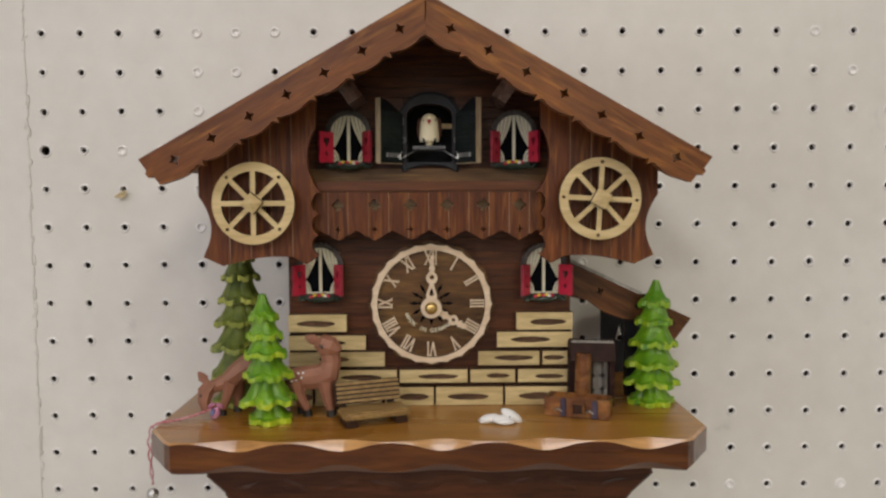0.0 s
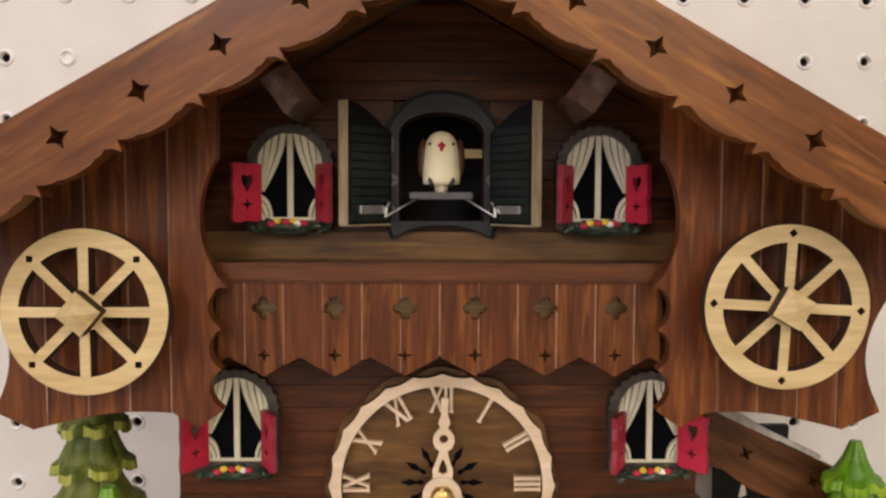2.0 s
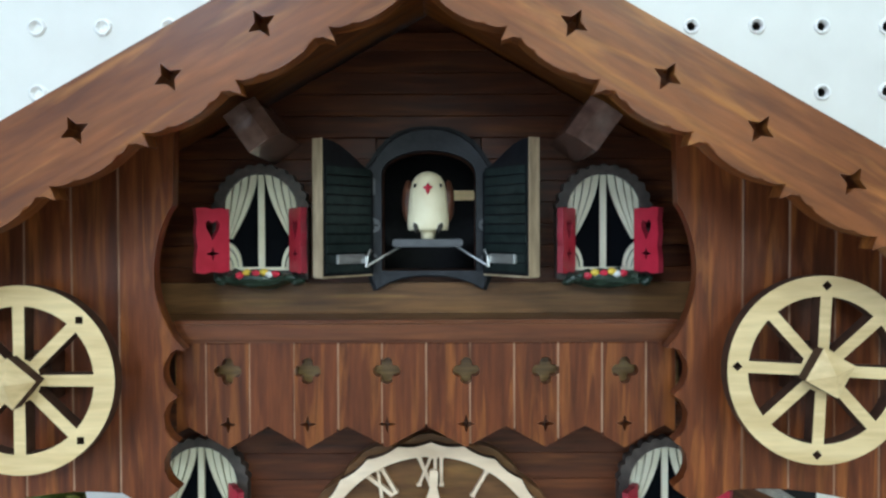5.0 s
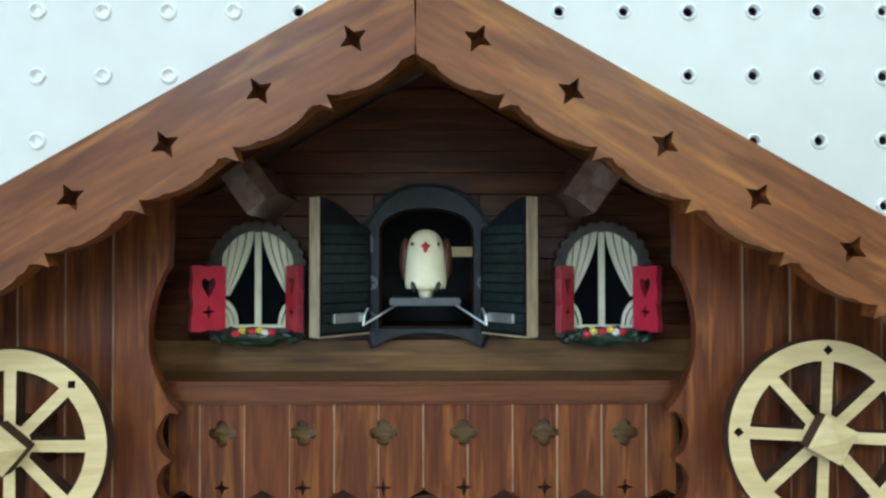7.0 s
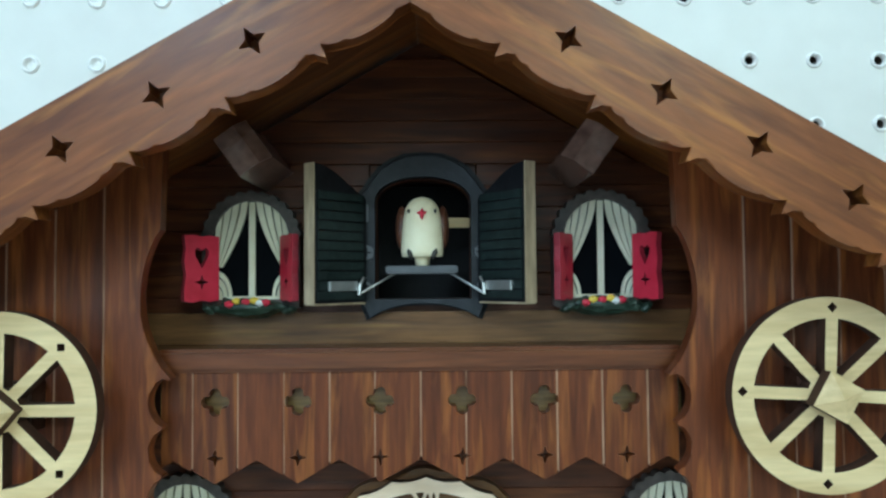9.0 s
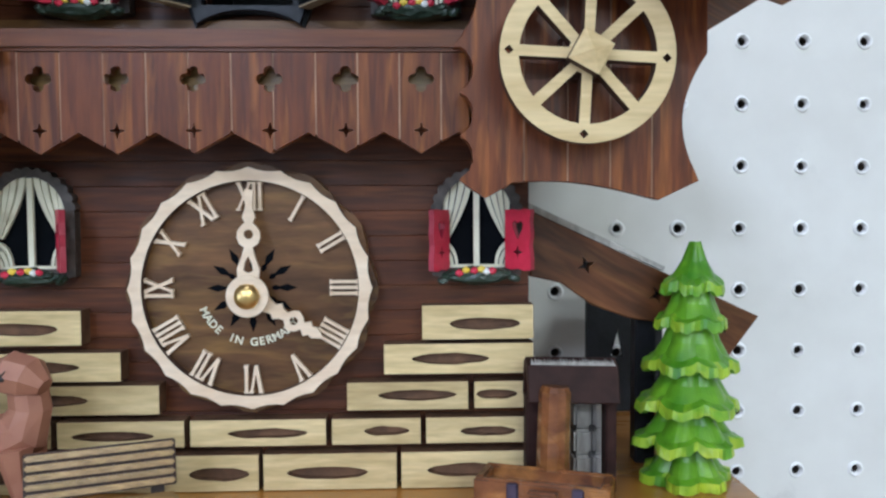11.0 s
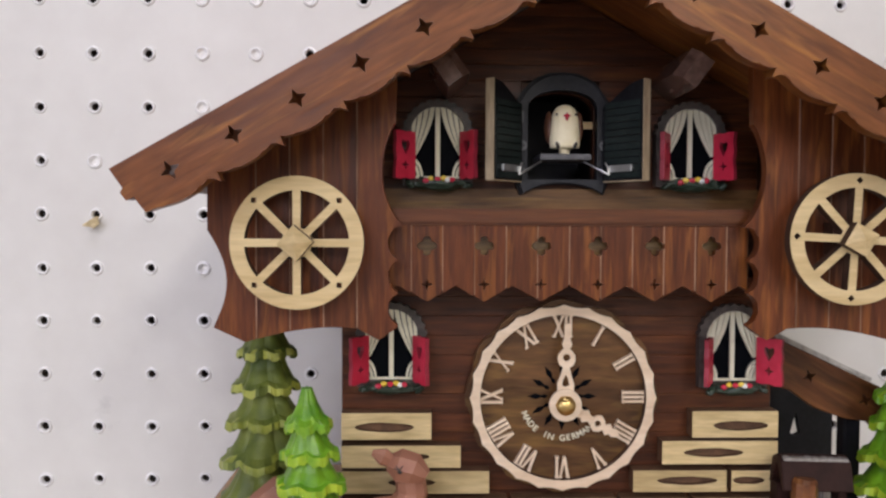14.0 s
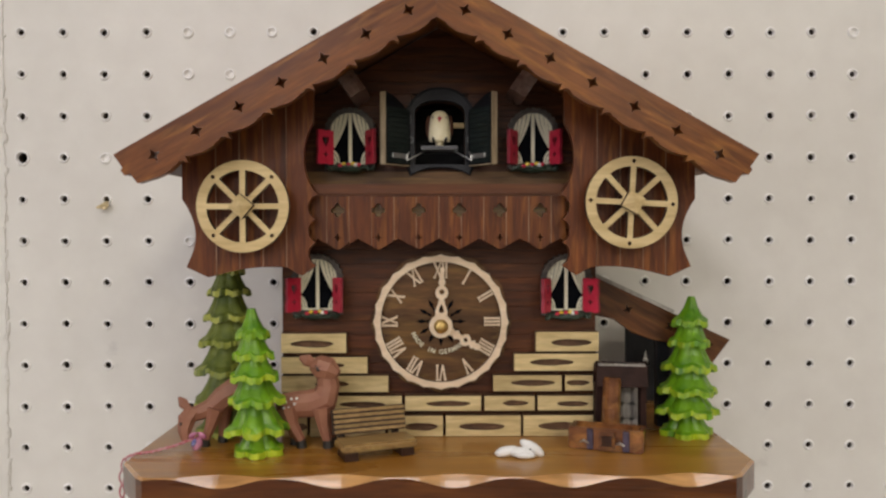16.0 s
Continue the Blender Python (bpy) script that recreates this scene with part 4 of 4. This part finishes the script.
for k in range(-4, 5):
    lump((k * 22, -151.2, 7 - abs(k) * 0.3), (10.8, 1.1, 4.6), bm, 0, 3, pose(0, 0, 0, 0, 16 if k % 2 else -16, 0), rough=0.25)
part("bracket", bm, bracket_wood, clock, "dark carved bracket under the base")

# lean-to at the side
bm = prism([(77, 109.8), (143.5, 78.8), (134, 66), (128, 70.5), (121, 75.2), (117, 75.4), (115, 77.3), (106, 78.6), (95, 82.5), (86, 89), (77, 91)], -97, -93, [star(93.1, 94, 2.7, 20), star(113.8, 85.2, 2.7, 20), star(133, 76, 2.4, 20)], 0.3)
lean_wood = wood("lean_to_wood", (0.055, 0.019, 0.006), (0.14, 0.05, 0.015), (40, 300, 300), -ROOF_TURN, 0.36, 0.3, coat=0.1, gold=0.3)
lean = part("lean_to_board", bm, lean_wood, clock)
# Black sheet added so the star holes show the shade under the roof.
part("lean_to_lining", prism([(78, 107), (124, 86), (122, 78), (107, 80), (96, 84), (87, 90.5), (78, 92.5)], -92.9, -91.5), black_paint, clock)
lean_roof = prism([(76, 112.2), (103, 99.6), (102.4, 98.0), (76, 110.3)], -97.3, -72)
for v in lean_roof.verts:
    v.co.x -= 9 * max(0, (v.co.y + 97.3) / 25) * (v.co.x > 90)
    v.co.z += 4.2 * max(0, (v.co.y + 97.3) / 25) * (v.co.x > 90)
prism([(102, 100.0), (116, 93.4), (115.4, 92.2), (102, 98.6)], -97.2, -93, bm=lean_roof)
part("lean_to_roof", lean_roof, grey_wood, clock, "weathered grey roof board, broken off short")
for x0, x1, left, right in ((107.6, 117, 0, 1), (121.6, 136, 1, 0)):
    zs = np.linspace(34.5, 84, 46)
    pts = [(119.4 - 2.8 * (66 - z) / 11 if right and 55 < z < 66 else 119.6 if right else x1, z) for z in zs] + [(119.4 + 2.2 * (66 - z) / 11 if left and 55 < z < 66 else 119.2 if left else x0, z) for z in zs[::-1]]
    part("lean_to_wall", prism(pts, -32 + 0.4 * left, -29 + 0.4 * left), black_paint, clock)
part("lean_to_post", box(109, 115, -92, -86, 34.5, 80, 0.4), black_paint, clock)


# ---- figures on the base ----
def tree(name, x, y, z0, height, tiers, mats, lean, label, n=6):
    """tiers: (drop of the rim below the top, rim radius) from the top down."""
    ob = thing(name, x, y, z0, label, "carved tree", "carved fir trees")
    prev = 0.0
    for i, (drop, rad) in enumerate(tiers):
        bm = bmesh.new()
        rnd = random.Random(i + int(abs(x)))
        ph = rnd.uniform(0, 6.28)
        last = i == len(tiers) - 1
        top_r = 1.6 if i == 0 else rad * 0.5
        ztop, zbot = z0 + height - prev + (0 if i == 0 else 1.2), z0 + height - drop
        sides = n * 12
        rings = []
        wob = [rnd.uniform(0.9, 1.08) for _ in range(n)]
        star_like = i >= len(tiers) - 2
        thick = 2.7 / (ztop - zbot)
        for q, (u, rr, wave) in enumerate(((0, 0, 0.05), (0.38, 0.26, 0.08), (0.68, 0.62, 0.1), (1 - thick, 0.96, 0.11), (1.0, 1.0, 0.11), (1.0, 0.78, 0.06), (0.85, 0.4, 0.02))):
            ring = []
            for k in range(sides):
                th = math.tau * k / sides
                lobe = 1.8 * abs(math.cos(n * th / 2 + ph)) - 1.1
                tooth = math.sin(3 * n * th + ph) * (q in (4, 5)) + 0.4 * math.sin(3 * n * th + ph) * (q == 3)
                w2 = wave * (1.7 if star_like else 1.0)
                r = (top_r + (rad - top_r) * rr) * (1 + w2 * lobe + 0.03 * tooth) * (1 + (wob[int(k / 12) % n] - 1) * rr * 0.6)
                z = ztop + (zbot - ztop) * u + 0.5 * tooth - (0.8 * lobe if q in (2, 3, 4, 5) and not last else 0) + 0.4 * noise.noise(Vector((th * 2, q, i)))
                z = max(z, z0)
                sx = lean * (z - z0) / height
                ring.append(bm.verts.new((x + sx + r * math.cos(th), y + r * math.sin(th), z)))
            rings.append(ring)
        for q, (a, b) in enumerate(zip(rings, rings[1:])):
            for k in range(sides):
                f = bm.faces.new((a[k], a[(k + 1) % sides], b[(k + 1) % sides], b[k]))
                f.material_index = 1 if (q == 3 and noise.noise(Vector((k * 0.23, i * 1.7, x))) > -0.3) or (q == 2 and noise.noise(Vector((k * 0.27, i * 3.1, x))) > 0.32) else 0
        bm.faces.new(rings[0])
        bm.faces.new(rings[-1])
        part("bough_tier", bm, mats, ob)
        prev = drop
    part("trunk", tube([(x, y, z0), (x + lean, y, z0 + height * 0.9)], [3.2, 1.2], 8), mats[0], ob)
    return ob


tree("fir_tree", -80, -136.5, 34.5, 64, ((12.7, 7.2), (21.9, 8.7), (31, 10.5), (41.7, 12.0), (54.4, 12.7), (64, 10.4)), [tree_green, tree_rim], -3, "bright green carved wooden fir tree in front of a taller one")
tree("fir_tree", -103.8, -97, 34.5, 88, ((10.4, 7.6), (20.8, 9.8), (33, 11.6), (45, 13.2), (58.7, 15.4), (74, 16.2), (88, 14)), [olive_green, olive_rim], 0.5, "tall olive green carved wooden fir tree under the wheel panel")
tree("fir_tree", 119, -107, 34.5, 66.5, ((13.6, 8.4), (23.4, 9.4), (35, 11.6), (46, 13.0), (56, 13.5), (66.5, 11.6)), [tree_green, tree_rim], 2, "bright green carved wooden fir tree beside the lean-to")


def deer_standing():
    y = -125
    bm = tube([(-71, y, 50), (-69, y, 53), (-63, y, 53.5), (-56, y, 54), (-50.5, y, 56.5), (-48.9, y, 62), (-49.6, y, 67.5)], [2.8, 5.8, 6.2, 6.6, 6.5, 5.2, 4.9], 10, squash=0.85)
    tube([(-56.6, y - 0.5, 71.6), (-53, y - 1, 71), (-48, y - 1.6, 69.8), (-44.2, y - 2.4, 67.6)], [2.6, 5.6, 5.3, 2.4], 8, bm)
    tube([(-54.5, y - 2, 72), (-58, y - 3, 74.4), (-61.6, y - 2, 75.4)], [2.0, 3.0, 1.1], 7, bm, squash=0.45)
    for x, yy, bx in ((-67, y - 3, -61), (-67, y + 3, -65), (-51.5, y - 3.4, -49), (-51, y + 3, -48)):
        tube([(x, yy, 53), ((x * 2 + bx) / 3, yy, 45), (bx, yy, 37.8)], [4.6, 3.0, 2.1], 7, bm)
        tube([(bx, yy, 37.9), (bx + 0.3, yy, 34.5)], [2.2, 2.5], 7, bm, 1)
    lump((-52.6, y - 6.4, 70.4), (0.9, 0.5, 0.7), bm, 1, 2)
    for dx, dz in ((-54.6, 71.6), (-53.9, 72.5), (-51.6, 72.4)):
        tube([(-52.8, y - 6.4, 71.0), (dx, y - 6.4, dz)], [0.25, 0.12], 5, bm, 1)
    for dx, dz in ((-70.6, 55.5), (-68, 57), (-69.2, 53.2), (-66.5, 54.8), (-70.2, 51), (-67.6, 50.4), (-65.6, 57.2), (-71.4, 53)):
        lump((dx + 3, y - 5.4 + 0.2 * abs(dz - 53.5), dz), (0.7, 0.6, 0.7), bm, 2, 1)
    return bm


def deer_grazing():
    bm = tube([(-84, -116, 58), (-88, -117, 61), (-94, -119, 59.5), (-100, -121, 55.5), (-105, -123, 51.5), (-109.5, -124.5, 50), (-113, -126, 49)], [3, 6.0, 6.2, 5.6, 4.4, 3.6, 3.4], 8, squash=0.85)
    tube([(-112, -125.5, 51.5), (-114.8, -127, 47.5), (-115.2, -128.5, 42.5), (-114.2, -129.5, 38)], [3.4, 4.2, 3.2, 1.9], 7, bm)
    tube([(-113.5, -126, 51), (-117, -125.5, 54.5), (-119, -125, 57)], [1.4, 2.5, 0.6], 6, bm, squash=0.45)
    for x, y, bx in ((-102, -125, -107), (-100, -118, -101), (-89, -121, -90), (-88, -113, -87)):
        tube([(x, y, 52), ((x + bx) / 2, y, 44), (bx, y, 37.5)], [4.0, 2.6, 1.9], 7, bm)
        tube([(bx, y, 37.6), (bx, y, 34.5)], [2.0, 2.3], 7, bm, 1)
    lump((-116.2, -131.2, 46.2), (0.7, 0.5, 0.9), bm, 1, 1)
    return bm


def moved(bm, x, y, z):
    bmesh.ops.translate(bm, vec=(x, y, z), verts=bm.verts)
    return bm


solid("deer_figurine", moved(deer_standing(), -1.8, 0, 0), [deer_brown, hoof_backing_black, white_paint], "brown carved wooden fawn with white spots standing by the bench", "figurine")
solid("deer_figurine", deer_grazing(), [deer_brown, hoof_backing_black], "brown carved wooden deer grazing behind the fir tree", "figurine")

# bench
bench = thing("garden_bench", -27, -143, 34.5, "small brown wooden bench with a grooved backrest", "bench")
BM = pose(-29, -137.5, 34.5, 0, 0, 21)
part("seat", box(-17, 17, -10.5, 4.5, 3.8, 7.4, 1.0, m=BM), bench_wood, bench)
for x in (-12.6, 12.6):
    part("leg", box(x - 3, x + 3, -9.6, 3.5, 0, 3.8, 0.3, m=BM), dark_wood, bench)
    part("back_post", box(x - 1.6, x + 1.6, 2.9, 5.2, -8, 8, 0.3, m=BM @ pose(0, 5.2, 8.5, -14, 0, 0)), dark_wood, bench)
tilt = BM @ pose(0, 5.2, 8.5, -14, 0, 0)
# Backing in dark wood puts the shade of the grooves between the slats.
backrest = part("backrest", box(-17, 17, 0.8, 2.6, -0.2, 11, 0.3, m=tilt), dark_wood, bench)
for k in range(5):
    part("slat", box(-16.6, 16.6, -0.8, 0.75, 0.3 + 2.2 * k, 1.7 + 2.2 * k, 0.4, m=tilt), bench_wood, backrest)

# white bird lying on the base
bm = lump((28, -139.5, 36.8), (5.2, 3.0, 2.3), None, 0, 2, pose(0, 0, 0, 0, -12, 8), 0.12)
lump((34, -140.5, 36.8), (5.5, 3.0, 2.3), bm, 0, 2, None, 0.15)
lump((39.5, -139.5, 38.2), (6.3, 2.2, 2.6), bm, 0, 2, pose(0, 0, 0, 0, 32, 0), 0.12)
lump((36, -142.8, 36), (4.8, 2.2, 1.5), bm, 0, 2, None, 0.12)
lump((38.3, -142.2, 38.4), (0.4, 0.4, 0.4), bm, 1, 1)
bmesh.ops.translate(bm, vec=(0.8, -4, 0), verts=bm.verts)
solid("bird_figurine", bm, [white_paint, hoof_backing_black], "white painted bird figurine lying on the base", "figurine", smooth=True)

# water trough with its post and small roof
trough = thing("water_trough", 78, -121, 34.5, "glossy brown carved wooden water trough with iron bands", "trough")
TM = pose(75.8, -130, 34.5, 0, 0, -20)
bm = box(-16.5, 16.5, -6.5, -4.6, 0, 10, 0.6, m=TM)
box(-16.5, 16.5, 4.6, 6.5, 0, 10, 0.6, bm=bm, m=TM)
box(-16.5, -14, -4.7, 4.7, 0, 10, 0.5, bm=bm, m=TM)
box(14, 16.5, -4.7, 4.7, 0, 10, 0.5, bm=bm, m=TM)
box(-15, 15, -5, 5, 0, 7, bm=bm, m=TM)
part("basin", bm, trough_wood, trough)
for x in (-6.6, 9.2):
    part("band", box(x - 1.5, x + 1.5, -7.1, -6.3, 0.3, 9.8, 0.4, m=TM), band_paint, trough)
    part("hook", tube([TM @ Vector((x - 4.4, -7.2, 3.6)), TM @ Vector((x - 2.6, -7.8, 4.6)), TM @ Vector((x - 0.6, -7.2, 3.2))], [0.35, 0.6, 0.35], 6), steel, trough)
# Same wood as the basin, coloured darker to carry the shading inside the frame.
part("recess", box(-2.4, 4.4, -7.2, -6.4, 1.7, 8.5, m=TM), dark_wood, trough)
bm = bmesh.new()
for q in ((-2.6, 4.6, 7.4, 8.8), (-2.6, 4.6, 1.4, 2.8), (-2.6, -1.2, 2.8, 7.4), (3.2, 4.6, 2.8, 7.4)):
    box(q[0], q[1], -9.3, -7.2, q[2], q[3], 0.55, bm=bm, m=TM)
part("panel", bm, trough_wood, trough)
pump = thing("water_pump", 83, -116, 34.5, "brown wooden pump post under a small dark roof", "pump")
part("post", tube([(79.4, -121.6, 34.5), (79.5, -121.6, 50), (79.9, -121.6, 63.6), (80, -121.6, 65)], [4.6, 4.3, 4.2, 3.4], 12), trough_wood, pump, "glossy round post")
for x0, x1 in ((73.2, 77.6), (94.4, 97.2)):
    part("side_board", box(x0, x1, -116.6, -110.6, 34.5, 61.5, 0.4), pump_dark, pump)
bm = bmesh.new()
prof = [(-122, 60.6), (-120.6, 60.2), (-116, 69.5), (-111.7, 60.2), (-110.3, 60.6), (-112.6, 70), (-116, 71.6), (-119.4, 70)]
ring0 = [bm.verts.new((73.0, y, z)) for y, z in prof]
ring1 = [bm.verts.new((96.8, y, z - 0.6)) for y, z in prof]
for a in range(len(prof)):
    b = (a + 1) % len(prof)
    bm.faces.new((ring0[a], ring0[b], ring1[b], ring1[a]))
bm.faces.new(ring0)
bm.faces.new(ring1)
bmesh.ops.bevel(bm, geom=list(bm.edges), offset=0.3, segments=1, affect="EDGES")
part("roof", bm, pump_dark, pump)
rnd = random.Random(9)
comb = [(74, 70.0)] + [(74 + 0.42 * k, 70.5 - 0.01 * k + (0.75 if k % 2 else 0) + rnd.uniform(-0.15, 0.2)) for k in range(53)] + [(96.2, 69.4)]
bm = prism(comb, -119.5, -117.0)
part("worn_ridge", bm, grey_wood, pump)
logs = thing("log_pile", 97, -100, 34.5, "small stack of weathered grey wooden logs", "log pile")
for i in range(3):
    for j in range(2):
        part("log", box(88 + 5.4 * j, 93 + 5.4 * j, -106, -94, 34.5 + 7.4 * i, 41.5 + 7.4 * i, 0.8), grey_wood, logs)

# twisted string with a small tag and bead
string = thing("string", -109, -131, 35, "red and white twisted string tied to the grazing deer", "string")
for ph in (0, math.pi):
    pts = []
    ctrl = [Vector(p) for p in ((-109, -131.5, 40), (-118, -136, 37.5), (-126, -140.5, 36.2), (-132, -142.5, 36), (-136.6, -141.5, 33.6), (-138.2, -140.5, 26), (-138.6, -140, 16), (-138.2, -140, 2))]
    for i in range(len(ctrl) - 1):
        for k in range(8):
            p = ctrl[i].lerp(ctrl[i + 1], k / 8)
            w = (i * 8 + k) * 1.1 + ph
            pts.append(p + Vector((math.cos(w) * 0.4 + (-1.6 * math.sin(math.pi * max(0, i * 8 + k - 22) / 34) if ph else 0), math.sin(w) * 0.4, math.sin(w) * 0.3)))
    part("strand", tube(pts, [0.42] * len(pts), 6), string_red, string, smooth=True)
tag_pink = paint("tag_pink", (0.3, 0.05, 0.14), (0.6, 0.3, 0.42), 260, 0.25, 0.5)
bm = lump((-108.4, -132.4, 37.6), (2.2, 1.5, 3.4), None, 0, 2, pose(0, 0, 0, 0, 18, 0), 0.3)
lump((-110.4, -132.6, 41.6), (2.2, 0.9, 1.2), bm, 0, 2, pose(0, 0, 0, 0, -30, 0), 0.3)
lump((-106.2, -132.6, 41.4), (2.2, 0.9, 1.2), bm, 0, 2, pose(0, 0, 0, 0, 35, 0), 0.3)
part("tag", bm, tag_pink, string, "small glossy pink ornament with a bow", smooth=True)
part("charm", lump((-109.6, -133.8, 38.4), (1.1, 0.7, 1.9), None, 0, 2, pose(0, 0, 0, 0, 20, 0), 0.2), charm_blue, string, "glossy blue and white bead", smooth=True)
part("bead", lump((-138.6, -140, -1), (3.0, 3.0, 3.0), None, 0, 2), steel, string, smooth=True)

# split plug in the board
plug = thing("wall_plug", -203, 0, 152.4, "split tan wall plug sticking out of a pegboard hole", "wall plug")
bm = tube([(-203.2, 2, 150.9), (-203.1, -2.0, 149.3), (-202.8, -4.5, 148.2)], [1.2, 2.2, 2.9], 9, squash=0.7)
part("sleeve", bm, plug_tan, plug)
for dx, dz, w in ((-4.4, -0.4, 1.2), (3.2, 0.6, 1.0), (0.4, -1.6, 1.8)):
    part("barb", tube([(-203, -2.0, 148.6), (-203 + dx * 0.6, -4.0, 148.0 + dz * 0.6), (-203 + dx, -5.0, 147.7 + dz)], [w, w, 0.4], 6, squash=0.6), plug_tan, plug)
